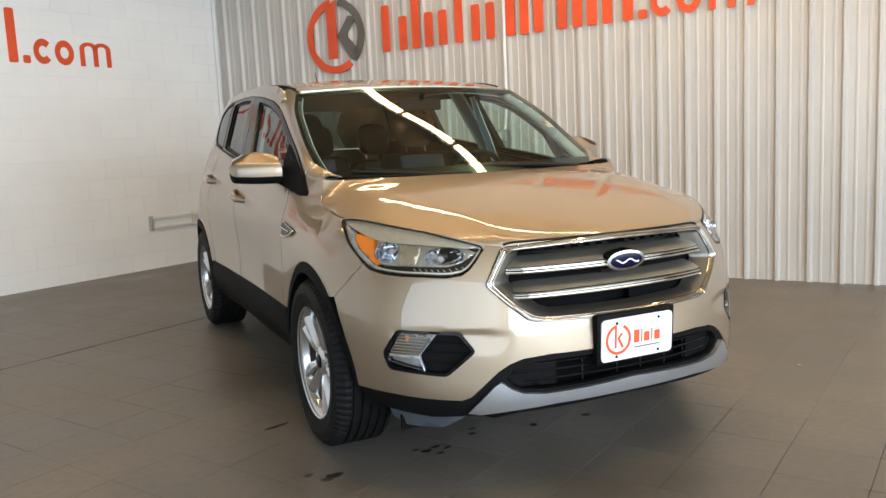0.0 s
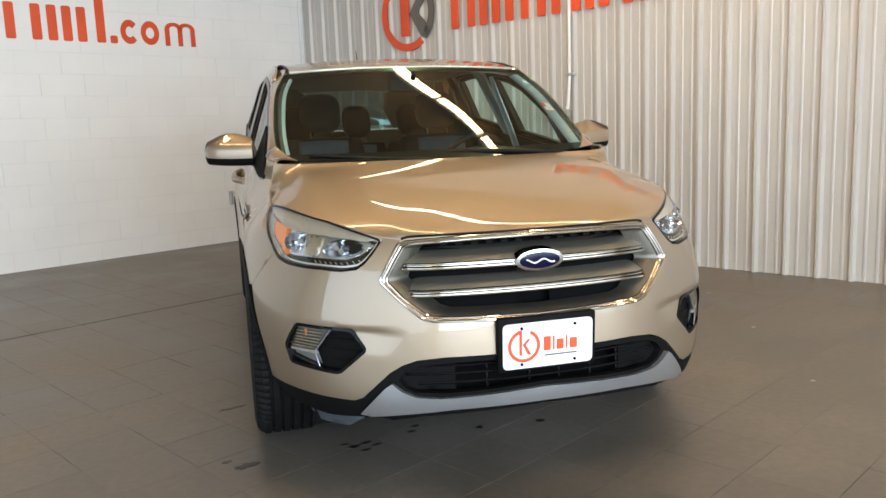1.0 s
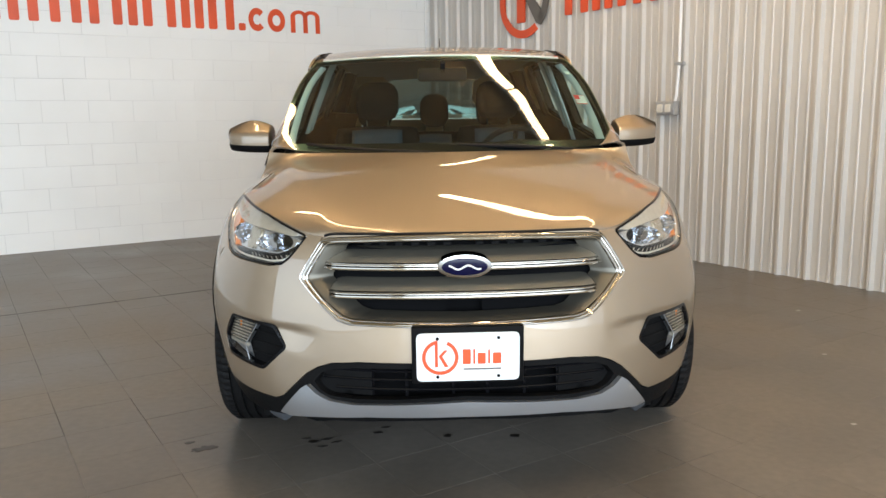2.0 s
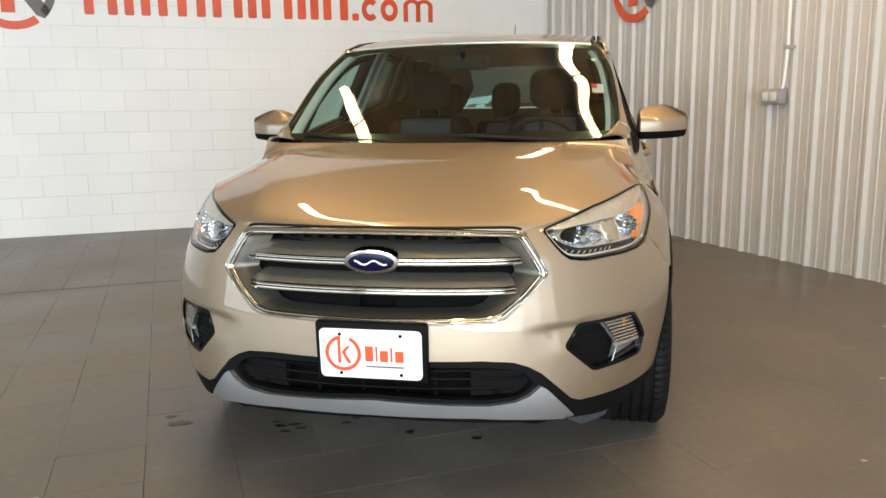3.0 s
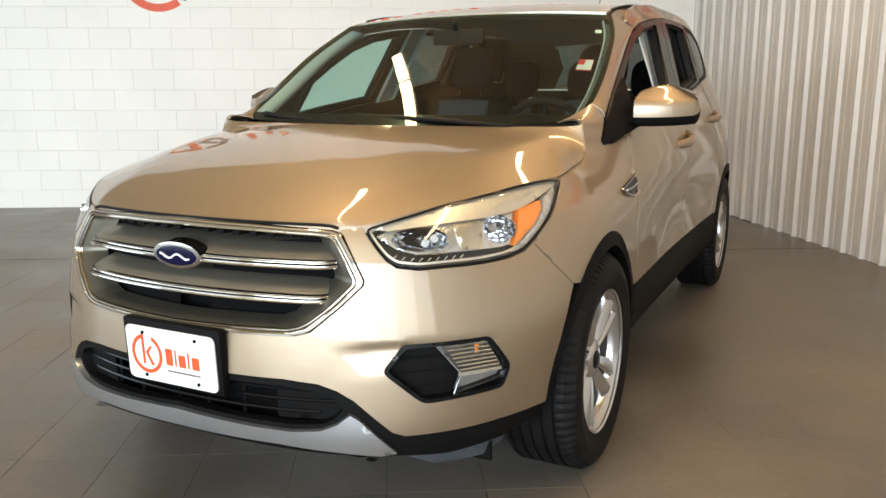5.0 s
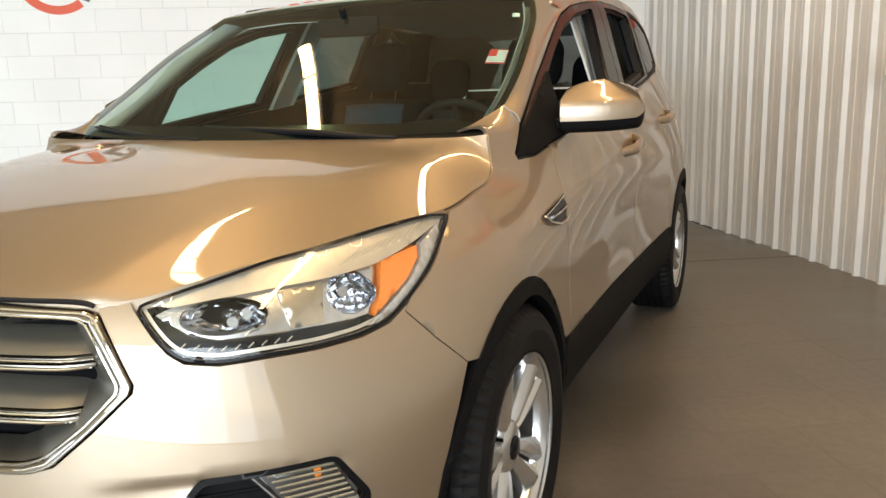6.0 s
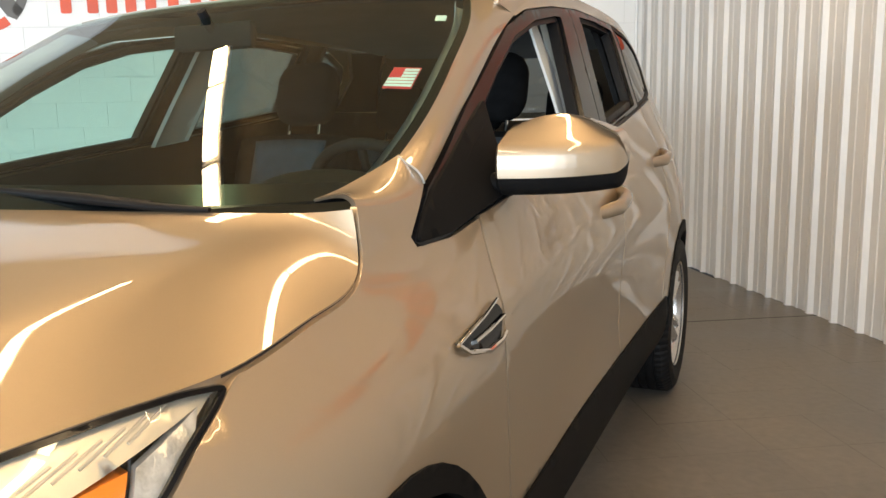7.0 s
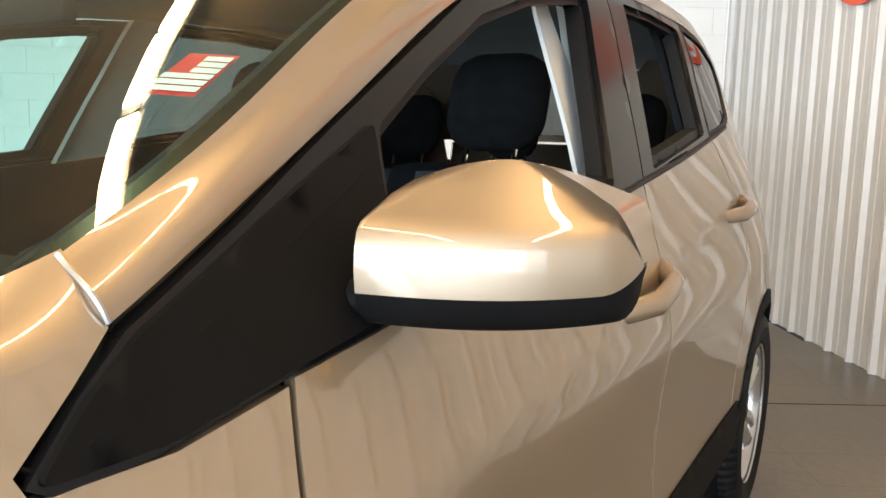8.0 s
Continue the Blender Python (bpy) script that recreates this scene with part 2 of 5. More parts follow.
for name, a, b, low, high in (("wall_south_a", FAR_U, G0, 0, HIGH), ("wall_south_b", G1, metal(FAR_V), 0, HIGH), ("wall_south_c", G0, G1, GT, HIGH)):
    slab(name, [room(a, FAR_V, low), room(b, FAR_V, low), room(b, FAR_V, high), room(a, FAR_V, high)], VZ, M["plain_wall"], "plain painted wall beside the open gate", "wall")
ground = slab("ground", [room(-120, -60, -0.25), room(60, -60, -0.25), room(60, FAR_V + 120, -0.25), room(-120, FAR_V + 120, -0.25)], DOWN, material("asphalt", (0.06, 0.06, 0.06), 0.9, vary=0.2), "asphalt yard outside the gate", "ground")

# ribbed sheet metal: broad ribs with two low stiffeners between them
PITCH, RIB0 = 0.2328, -3.998
bm = bmesh.new()
lines = []
first, last = math.floor((BLOCK - RIB0) / PITCH), math.ceil((FAR_V - RIB0) / PITCH)
for k in range(first, last + 1):
    v0 = RIB0 + k * PITCH
    for dv, out in ((-0.026, 0.0), (-0.010, 0.030), (0.010, 0.030), (0.026, 0.0), (0.068, 0.0), (0.074, 0.005), (0.088, 0.005), (0.094, 0.0), (0.148, 0.0), (0.154, 0.005), (0.168, 0.005), (0.174, 0.0)):
        if BLOCK < v0 + dv < FAR_V:
            lines.append((v0 + dv, out))
lines = [(BLOCK, 0.0), *lines, (FAR_V, 0.0)]
low = [bm.verts.new(room(metal(v) + 0.02 - o, v, 0)) for v, o in lines]
high = [bm.verts.new(room(metal(v) + 0.02 - o, v, HIGH)) for v, o in lines]
for i in range(len(lines) - 1):
    bm.faces.new((low[i], low[i + 1], high[i + 1], high[i]))
wall_metal = tagged(part("wall_east", bm, M["metal_wall"], smooth=False), "off-white ribbed sheet metal wall", "wall", kind="structure")
backing = slab("wall_east_back", [room(metal(BLOCK) + 0.025, BLOCK, 0), room(metal(FAR_V) + 0.025, FAR_V, 0), room(metal(FAR_V) + 0.025, FAR_V, HIGH), room(metal(BLOCK) + 0.025, BLOCK, HIGH)], UZ, M["plain_wall"], "framing behind the ribbed metal wall", "wall")

# ceiling strip lamps, end to end in two rows
def strip_lamp(u, v, along, long=0.75):
    t = thing("strip_lamp", "long warm white strip lamp hung under the ceiling", "lamp", room(u, v, LAMP_Z), "rows of strip lamps under the ceiling")
    d = along.normalized()
    side = Vector((0, 0, 1)).cross(d)
    m = Matrix(((d.x, side.x, 0, 0), (d.y, side.y, 0, 0), (0, 0, 1, 0), (0, 0, 0, 1)))
    part("housing", box((-long / 2 + 0.005, -0.07, 0.03), (long / 2 - 0.005, 0.07, 0.09), m, 0.01), M["lamp_body"], t)
    part("tube", box((-long / 2 + 0.022, -0.055, -0.01), (long / 2 - 0.022, 0.055, 0.028), m, 0.012), M["tube"], t, "glowing warm white tube")
    for x in (-long / 3, long / 3):
        part("hanger", tube([m @ Vector((x, 0, 0.08)), m @ Vector((x, 0, HIGH - LAMP_Z))], 0.004, 6), M["galvanised"], t)
    return t


LAMP_Z = 3.6
for row in (1.82, -0.50):
    for k in range(9):
        strip_lamp(row, -2.60 + 0.76 * k, V)

# ---- the car's skin: half widths at each height ----
def spline_weights(knots, x):
    """Rows of weights that turn values at the knots into a natural cubic spline at x."""
    k = np.asarray(knots, float)
    n, h = len(k), np.diff(np.asarray(knots, float))
    a, b = np.eye(n), np.zeros((n, n))
    for i in range(1, n - 1):
        a[i, i - 1 : i + 2] = h[i - 1], 2 * (h[i - 1] + h[i]), h[i]
        b[i, i - 1 : i + 2] = 6 / h[i - 1], -6 / h[i - 1] - 6 / h[i], 6 / h[i]
    bend = np.linalg.solve(a, b)
    x = np.clip(np.atleast_1d(np.asarray(x, float)), k[0], k[-1])
    i = np.clip(np.searchsorted(k, x) - 1, 0, n - 2)
    q = (x - k[i]) / h[i]
    p, w, rows = 1 - q, np.zeros((len(x), n)), np.arange(len(x))
    w[rows, i] += p
    w[rows, i + 1] += q
    w += ((p**3 - p) * h[i] ** 2 / 6)[:, None] * bend[i] + ((q**3 - q) * h[i] ** 2 / 6)[:, None] * bend[i + 1]
    return w

BASE = 2.69  # wheelbase
TURNED = 0.93  # radius by which the nose and tail angles are taken
LEVELS, WIDTHS = [], []
def level(z, nose, side, tail):
    """Half widths of the body at one height: round the nose every 15 degrees, along the side, round the tail every 30."""
    LEVELS.append(z)
    WIDTHS.append([nose[2], nose[1], *nose, *side, *tail, tail[1]])
level(0.20, (.850, .870, .905, .905, .860, .835), (.830, .760, .750, .750, .760, .830), (.860, .860, .840))
level(0.30, (.900, .915, .950, .958, .922, .893), (.880, .855, .845, .845, .850, .880), (.900, .900, .880))
level(0.42, (.920, .935, .962, .976, .952, .916), (.895, .893, .893, .893, .897, .907), (.930, .930, .910))
level(0.55, (.918, .930, .955, .973, .966, .932), (.904, .898, .882, .884, .895, .920), (.935, .940, .915))
level(0.68, (.905, .915, .937, .953, .948, .928), (.902, .893, .876, .880, .895, .915), (.920, .930, .900))
level(0.80, (.880, .890, .908, .920, .905, .900), (.893, .885, .884, .888, .898, .908), (.900, .910, .880))
level(0.88, (.845, .855, .870, .876, .867, .862), (.852, .866, .886, .892, .897, .900), (.885, .890, .860))
level(0.95, (.790, .800, .810, .815, .808, .803), (.788, .830, .869, .876, .882, .884), (.870, .870, .840))
level(1.02, (.720, .730, .740, .745, .750, .755), (.748, .798, .850, .857, .864, .866), (.850, .840, .800))
level(1.10, (.680, .690, .700, .705, .715, .725), (.728, .768, .818, .834, .842, .842), (.815, .790, .750))
level(1.25, (.600, .610, .620, .620, .630, .640), (.650, .690, .758, .786, .792, .784), (.730, .700, .640))
level(1.40, (.520, .530, .540, .540, .550, .560), (.570, .630, .700, .732, .738, .725), (.650, .600, .540))
level(1.52, (.460, .460, .470, .470, .480, .490), (.500, .570, .650, .684, .690, .672), (.570, .500, .450))
level(1.60, (.400, .400, .400, .410, .420, .430), (.450, .520, .598, .634, .640, .618), (.500, .440, .380))
TURN = TURNED * math.pi / 12
STATIONS = [-8 * TURN, -7 * TURN, *(TURN * (i - 6) for i in range(6)), 0, .35, .9, 1.5, 2.1, BASE, BASE + 2 * TURN, BASE + 4 * TURN, BASE + 6 * TURN, BASE + 8 * TURN]
WIDTHS = np.array(WIDTHS)
FRONT, REAR = -6 * TURN, BASE + 6 * TURN  # the middle of the nose and of the tail


def half_width(s, z):
    s = np.where(s < FRONT, 2 * FRONT - s, np.where(s > REAR, 2 * REAR - s, s))
    wide = ((spline_weights(LEVELS, z) @ WIDTHS) * spline_weights(STATIONS, s)).sum(1)
    # the crease that rises along the doors from the fender vent
    rise = .881 + .10 * (s - .426)
    return wide + .006 * np.exp(-np.abs(z - rise) / .03) * np.clip((s - .30) / .25, 0, 1) * np.clip((2.75 - s) / .5, 0, 1)
def shell(s, z, inset=0.0):
    """Points of the body's skin: s runs from the nose along the side to the tail, z is the height."""
    s, z = np.atleast_1d(np.asarray(s, float)), np.atleast_1d(np.asarray(z, float))
    h = half_width(s, z) - inset
    f = np.where(s < 0, s, np.where(s > BASE, s - BASE, 0)) / TURNED
    mid = np.where(s < 0, 0, np.where(s > BASE, BASE, s))
    return np.stack([h * np.cos(f), mid + h * np.sin(f), z], 1)


def loop_points(points, step):
    """An outline cut into steps."""
    out, n = [], len(points)
    for i in range(n):
        a, b = np.array(points[i][:2], float), np.array(points[(i + 1) % n][:2], float)
        k = max(1, math.ceil(np.linalg.norm(b - a) / step))
        out += [a + (b - a) * j / k for j in range(k)]
    return np.array(out)


def inside(pts, loop):
    x, y, hit = pts[:, 0], pts[:, 1], np.zeros(len(pts), bool)
    for i in range(len(loop)):
        (x0, y0), (x1, y1) = loop[i - 1], loop[i]
        if y0 != y1:
            hit ^= ((y0 > y) != (y1 > y)) & (x < (x1 - x0) * (y - y0) / (y1 - y0) + x0)
    return hit


def panel_mesh(outline, chart, holes=(), step=0.02, depth=0.012, lift=0.0):
    """A sheet cut to an outline in a chart's two directions, laid on the chart, with its edges turned in."""
    loops = [loop_points(o, step) for o in (outline, *holes)]
    low, high = loops[0].min(0), loops[0].max(0)
    gx, gy = np.arange(low[0], high[0], step), np.arange(low[1], high[1], step * 0.87)
    grid = np.array([(x + (j % 2) * step / 2, y) for j, y in enumerate(gy) for x in gx])
    edge = np.concatenate(loops)
    keep = inside(grid, loops[0])
    for h in loops[1:]:
        keep &= ~inside(grid, h)
    grid = grid[keep]
    if len(grid):
        near = np.array([np.min(((edge - g) ** 2).sum(1)) for g in grid])
        grid = grid[near > (0.45 * step) ** 2]
    pts, lines, k = [Vector(p) for p in edge], [], 0
    for lp in loops:
        lines += [(k + i, k + (i + 1) % len(lp)) for i in range(len(lp))]
        k += len(lp)
    pts += [Vector(p) for p in grid]
    flat, _, faces, *_ = delaunay_2d_cdt(pts, lines, [], 0, 1e-6)
    flat = np.array([tuple(p) for p in flat])
    mid = np.array([flat[list(f)].mean(0) for f in faces])
    ok = inside(mid, loops[0])
    for h in loops[1:]:
        ok &= ~inside(mid, h)
    faces = [f for f, good in zip(faces, ok) if good]
    bm = bmesh.new()
    top = chart(flat[:, 0], flat[:, 1], -lift)
    used = sorted({i for f in faces for i in f})
    vs = {i: bm.verts.new(top[i]) for i in used}
    for f in faces:
        bm.faces.new([vs[i] for i in f])
    if depth:
        under = chart(flat[:, 0], flat[:, 1], depth - lift)
        rim = [e for e in bm.edges if len(e.link_faces) == 1]
        back = {v: i for i, v in vs.items()}
        a, b = {}, {}
        for e in rim:
            for v in e.verts:
                if v not in a:
                    a[v], b[v] = bm.verts.new(v.co), bm.verts.new(under[back[v]])
        for e in rim:
            v, w = e.verts
            bm.faces.new((a[v], a[w], b[w], b[v]))
    return bm


def flipped(bm):
    for v in bm.verts:
        v.co.x = -v.co.x
    bmesh.ops.reverse_faces(bm, faces=bm.faces)
    return bm


def panel(name, outline, mat, parent, side=1, chart=None, label="", **kw):
    bm = panel_mesh(outline, chart or shell, **kw)
    return part(name, flipped(bm) if side < 0 else bm, mat, parent, label, angle=0)


def sheet(fn, nu, nv, depth=0.0, under=None):
    """A grid over fn(a, b) with a and b from 0 to 1; under: the same for the turned-in edge."""
    bm = bmesh.new()
    vs = [[bm.verts.new(fn(i / nu, j / nv)) for i in range(nu + 1)] for j in range(nv + 1)]
    for j in range(nv):
        for i in range(nu):
            bm.faces.new((vs[j][i], vs[j][i + 1], vs[j + 1][i + 1], vs[j + 1][i]))
    if depth:
        rim = [e for e in bm.edges if len(e.link_faces) == 1]
        bm.normal_update()
        drop = under or Vector((0, 0, -depth))
        a, b = {}, {}
        for e in rim:
            for v in e.verts:
                if v not in a:
                    a[v], b[v] = bm.verts.new(v.co), bm.verts.new(v.co + drop)
        for e in rim:
            v, w = e.verts
            bm.faces.new((a[v], a[w], b[w], b[v]))
    return bm


def curve(knots, values, t):
    return (spline_weights(knots, t) @ np.array(values))[0] if np.ndim(t) == 0 else spline_weights(knots, t) @ np.array(values)


def skin(s, z, inset=0.0):
    return Vector(shell(s, z, inset)[0])


def mirrored(points):
    """The right half of a nose outline, given the left one from the middle outwards."""
    return [*points, *((2 * FRONT - p[0], *p[1:]) for p in reversed(points) if p[0] > FRONT + 1e-6)]


def squeezed(outline, by):
    """An outline shrunk towards its inside by a distance."""
    p = [Vector(q[:2]) for q in outline]
    area = sum(a.x * b.y - b.x * a.y for a, b in zip(p, p[1:] + p[:1]))
    out = []
    for i, q in enumerate(p):
        a, b = (q - p[i - 1]).normalized(), (p[(i + 1) % len(p)] - q).normalized()
        n = Vector((-(a + b).y, (a + b).x)).normalized() * (1 if area > 0 else -1)
        cos = max(0.5, n.dot(Vector((-a.y, a.x)) * (1 if area > 0 else -1)))
        out.append(tuple(q + n * by / cos))
    return out


car = thing("car", "gold metallic compact sport utility car parked on the floor", "car")

# outlines on the skin, as (distance along, height)
HEADLIGHT = [(-.932, .852), (-.902, .808), (-.880, .782), (-.855, .765), (-.80, .757), (-.72, .760), (-.63, .761), (-.55, .766), (-.49, .778), (-.44, .803), (-.37, .845), (-.30, .893), (-.213, .934), (-.28, .940), (-.35, .939), (-.45, .932), (-.555, .921), (-.70, .905), (-.844, .874)]
FOG = rounded([(-.898, .508), (-.845, .574), (-.628, .580), (-.566, .492), (-.586, .434), (-.80, .422)], 0.018)
LOW_EDGE = [(FRONT, .482), (-1.139, .482), (-1.05, .474), (-1.005, .458), (-.966, .434), (-.875, .348), (-.845, .336), (-.60, .340), (-.412, .336)]
ARCH = [(-.025 + .387 * math.cos(a), .362 + .402 * math.sin(a)) for a in (math.radians(d) for d in range(-4, 185, 8))]
ARCH_IN = []
for p, d in zip(ARCH, range(-4, 185, 8)):
    a = math.radians(d)
    slim = .62 * min(1, max(0, (d - 95) / 70))  # the trim narrows towards the bumper
    ARCH_IN.append(((-.012 + .358 * math.cos(a)) * (1 - slim) + p[0] * slim, (.345 + .372 * math.sin(a)) * (1 - slim) + p[1] * slim))
ARCH_F = [p for p in ARCH if p[0] < -.30 and p[1] < .70]
GRILLE = [(FRONT, .864), (-1.235, .861), (-1.06, .853), (-1.012, .850), (-.990, .843), (-.962, .790), (-.936, .735), (-.938, .722), (-1.00, .665), (-1.07, .607), (-1.11, .596), (-1.234, .594), (FRONT, .590)]
GRILLE_IN = [(FRONT, .846), (-1.235, .843), (-1.06, .836), (-1.026, .833), (-1.010, .826), (-.986, .783), (-.962, .734), (-.963, .724), (-1.018, .671), (-1.083, .623), (-1.12, .613), (-1.234, .611), (FRONT, .608)]
G = 0.0035  # half a panel gap

# ---- car: outer panels ----
bumper_half = [(FRONT, .587), *[(p[0] + .003, p[1] - .002) for p in reversed(GRILLE[5:12])], (-.984, .840), (-.992, .851), (-.936, .857), *[(p[0], p[1] - .005) for p in HEADLIGHT[:10]], (-.450, .786), (-.393, .7265), (-.323, .664), (-.342, .632), (-.376, .558), (-.402, .470), (-.412, .400), (-.412, .342), *[(p[0], p[1] + G) for p in reversed(LOW_EDGE[:-1])]]


def bumper_skin(s, z, inset=0.0):
    """The skin, with a crease that runs inwards from the fog lamp pocket's top corner."""
    s, z = np.asarray(s, float), np.asarray(z, float)
    far = np.where(s < FRONT, 2 * FRONT - s, s)
    line = .580 - .06 * np.clip(-.86 - far, 0, 1)
    below = np.clip((line - z) / .010, 0, 1) * np.clip(1 - (line - z) / .085, 0, 1)
    along = np.clip((far + 1.02) / .09, 0, 1) * np.clip((-.60 - far) / .05, 0, 1)
    return shell(s, z, inset + .009 * below * along)


front_bumper = panel("front_bumper", mirrored(bumper_half), M["paint"], car, chart=bumper_skin, holes=[FOG, [(2 * FRONT - p[0], p[1]) for p in FOG]], step=0.012, depth=0.02)

HOOD_T = [0, .08, .25, .42, .58, .70, .83, .92, .97, 1]
HOOD_S = [-.995, -.935, -.800, -.600, -.360, -.205, .0, .110, .148, .158]
HOOD_Z = [.858, .861, .888, .917, .9395, .9440, .9615, .9815, 1.025, 1.077]


def bend(p, at, soft):
    """Nothing before at, then a straight rise, with a soft corner."""
    k = (p - at) / soft
    return soft * (k if k > 30 else math.log1p(math.exp(k)))


def hood_at(a, b, drop=0.0):
    """a: across, 0 to 1; b: from the nose to the windscreen."""
    w = 2 * a - 1
    g = math.sin(w * math.pi / 2)
    e = skin(curve(HOOD_T, HOOD_S, b), curve(HOOD_T, HOOD_Z, b), 0.002)
    cy = curve([0, .3, .6, .85, 1], [-.836, -.60, -.30, -.04, .10], b)
    cz = curve([0, .3, .6, .85, 1], [.868, .940, 1.006, 1.050, 1.069], b)
    q = abs(g)
    y = cy + (e.y - cy) * q**2.4
    # two soft creases a side: the dome's edge, and the shoulder from the grille's corner to the pillar
    dome = (.285 + .10 * (y + .55)) / e.x
    brow = min(.965, float(np.interp(y, [-.80, -.60, -.50, -.275, -.08, .12], [.418, .447, .478, .578, .645, .700])) / e.x)
    drop_at = lambda p: .14 * p * p + .10 * bend(p, dome, .02) / (1 - dome) + .40 * bend(p, brow, .009 + .03 * max(0, b - .5)) / (1 - brow) + .36 * max(0, p - brow + .10) ** 2 / (1.10 - brow) ** 2
    z = cz - (cz - e.z) * (drop_at(q) - drop_at(0)) / (drop_at(1) - drop_at(0))
    z += .006 * (1 - math.exp(-b / .025)) * math.exp(-b / .2) * (1 - q**6)
    z += .0035 * math.sin(math.pi * b) * (1 - q * q) - .004 * math.sin(math.pi * b) * bend(q, dome, .015) * (1 - q)
    return Vector((e.x * g, cy + (e.y - cy) * q**2.4, z - drop))


hood = part("hood", sheet(hood_at, 150, 64, 0.02), M["paint"], car, angle=0)

# black rod under the hood's front edge draws the gap's shade as a line
part("hood_gap", tube([hood_at(a, 0) + Vector((0, -.003, -.004)) for a in np.linspace(.02, .98, 40)], .0045, 6), M["seal"], car)
for side in (1, -1):
    seam = [skin(float(curve(HOOD_T, HOOD_S, b)) + .003 * min(1, max(0, b - .9) * 14), float(curve(HOOD_T, HOOD_Z, b)) - .0033, .0075) for b in np.linspace(.69, .99, 40)]
    bm = tube(seam, .0036, 6)
    part("hood_seal", flipped(bm) if side < 0 else bm, M["seal"], car)
HOOD_EDGE = [(float(curve(HOOD_T, HOOD_S, b)) + .006 * min(1, max(0, b - .9) * 14), float(curve(HOOD_T, HOOD_Z, b)) - .0065 + .004 * min(1, max(0, b - .9) * 14)) for b in np.linspace(.705, .985, 26)]
FENDER = [(-.4482, .7874), (-.430, .807), (-.362, .846), (-.292, .894), (-.212, .9335), *HOOD_EDGE, (.168, 1.080), (.20, 1.078), (.245, 1.076), (.30, 1.082), (.352, 1.096), (.318, 1.064), (.272, 1.022), (.278, 1.006), (.375, 1.008), (.487 - G, 1.027), (.462 - G, .940), (.432 - G, .850), (.415 - G, .70), (.405 - G, .512), (.365, .508), *[p for p in ARCH if p[1] > .51 and p[0] > -.31], (-.3215, .6655), (-.3912, .7281)]
DOOR_F = [(.492, 1.032), (.634, 1.052), (.95, 1.090), (1.30, 1.127), (1.485 - G, 1.147), (1.482 - G, 1.10), (1.472 - G, .95), (1.458 - G, .70), (1.445 - G, .512), (.405 + G, .510), (.415 + G, .70), (.432 + G, .850), (.462 + G, .940)]
DOOR_R = [(1.485 + G, 1.147), (1.9, 1.193), (2.175, 1.230), (2.205, 1.235), (2.290, 1.12), (2.330, .97), (2.315, .84), (2.28, .74), (2.23, .62), (2.19, .512), (1.445 + G, .512), (1.458 + G, .70), (1.472 + G, .95), (1.482 + G, 1.10)]
ARCH_REAR = [(p[0] + BASE + .02, p[1]) for p in ARCH]
QUARTER = [(2.212, 1.236), (2.42, 1.264), (2.555, 1.296), (2.630, 1.40), (2.605, 1.475), (2.46, 1.53), (2.30, 1.548), (2.9, 1.548), (3.22, 1.40), (3.34, 1.22), (3.40, 1.10), (3.40, .80), (3.30, .72), (3.10, .60), *[p for p in ARCH_REAR if p[1] > .512 and p[0] < 3.08], (2.31, .506), (2.199, .506), (2.23 + .008, .62), (2.287, .74), (2.322, .84), (2.337, .97), (2.297, 1.122)]

for side in (1, -1):
    panel("fender", FENDER, M["paint"], car, side)
    panel("quarter_panel", QUARTER, M["paint"], car, side, step=0.03)

# arch and sill cladding in black plastic
for side in (1, -1):
    for name, shift in (("front_arch_trim", 0.0), ("rear_arch_trim", BASE + 0.02)):
        ring = [(p[0] + shift, p[1]) for p in ARCH] + [(p[0] + shift, p[1]) for p in reversed(ARCH_IN)]
        panel(name, ring, M["black"], car, side, step=0.02, depth=0.03, lift=0.004)
    panel("sill_trim", [(.352, .515), (2.26, .517), (2.32, .34), (2.25, .25), (.42, .25), (.35, .34)], M["black"], car, side, step=0.03, depth=0.03, lift=0.006)

# lower valance with its intake, silver skid plate
INTAKE = mirrored([(FRONT, .468), (-1.139, .466), (-1.055, .457), (-1.015, .442), (-.990, .412), (-1.012, .386), (-1.04, .372), (-1.12, .366), (-1.24, .368), (FRONT, .380)])
valance = panel("lower_valance", mirrored([*LOW_EDGE, (-.42, .322), (-.46, .298), (-.56, .274), (-.73, .268), (-.86, .280), (FRONT, .300)]), M["black"], car, holes=[INTAKE], step=0.022, depth=0.03, lift=-0.003)
SKID = mirrored([(FRONT, .366), (-1.24, .355), (-1.12, .352), (-1.045, .360), (-1.005, .378), (-.974, .404), (-.955, .392), (-.864, .296), (-.90, .289), (-1.0, .300), (-1.16, .312), (FRONT, .316)])
panel("skid_plate", SKID, M["silver"], car, step=0.018, depth=0.03, lift=0.014, label="silver skid plate")
for z in (.395, .425, .452):
    half = [FRONT + (i / 24) * (.45 if z > .40 else .41) for i in range(25)]
    run = [2 * FRONT - s for s in reversed(half[1:])] + half
    part("intake_slat", tube([skin(s, z, .0255) for s in run], 0.0042, 6), M["gloss_black"], valance)
for s in (FRONT - .30, FRONT - .19, FRONT - .04, FRONT + .07, FRONT + .19, FRONT + .30):
    part("intake_post", tube([skin(s, .37, .04), skin(s, .47, .045)], 0.006, 6), M["gloss_black"], valance)
for side in (1, -1):
    panel("blanking_plate", [(-1.165, .372), (-1.165, .462), (-1.06, .455), (-1.015, .440), (-.992, .412), (-1.012, .388), (-1.04, .375)], M["black"], valance, side, step=0.03, depth=0.0, lift=-0.028)
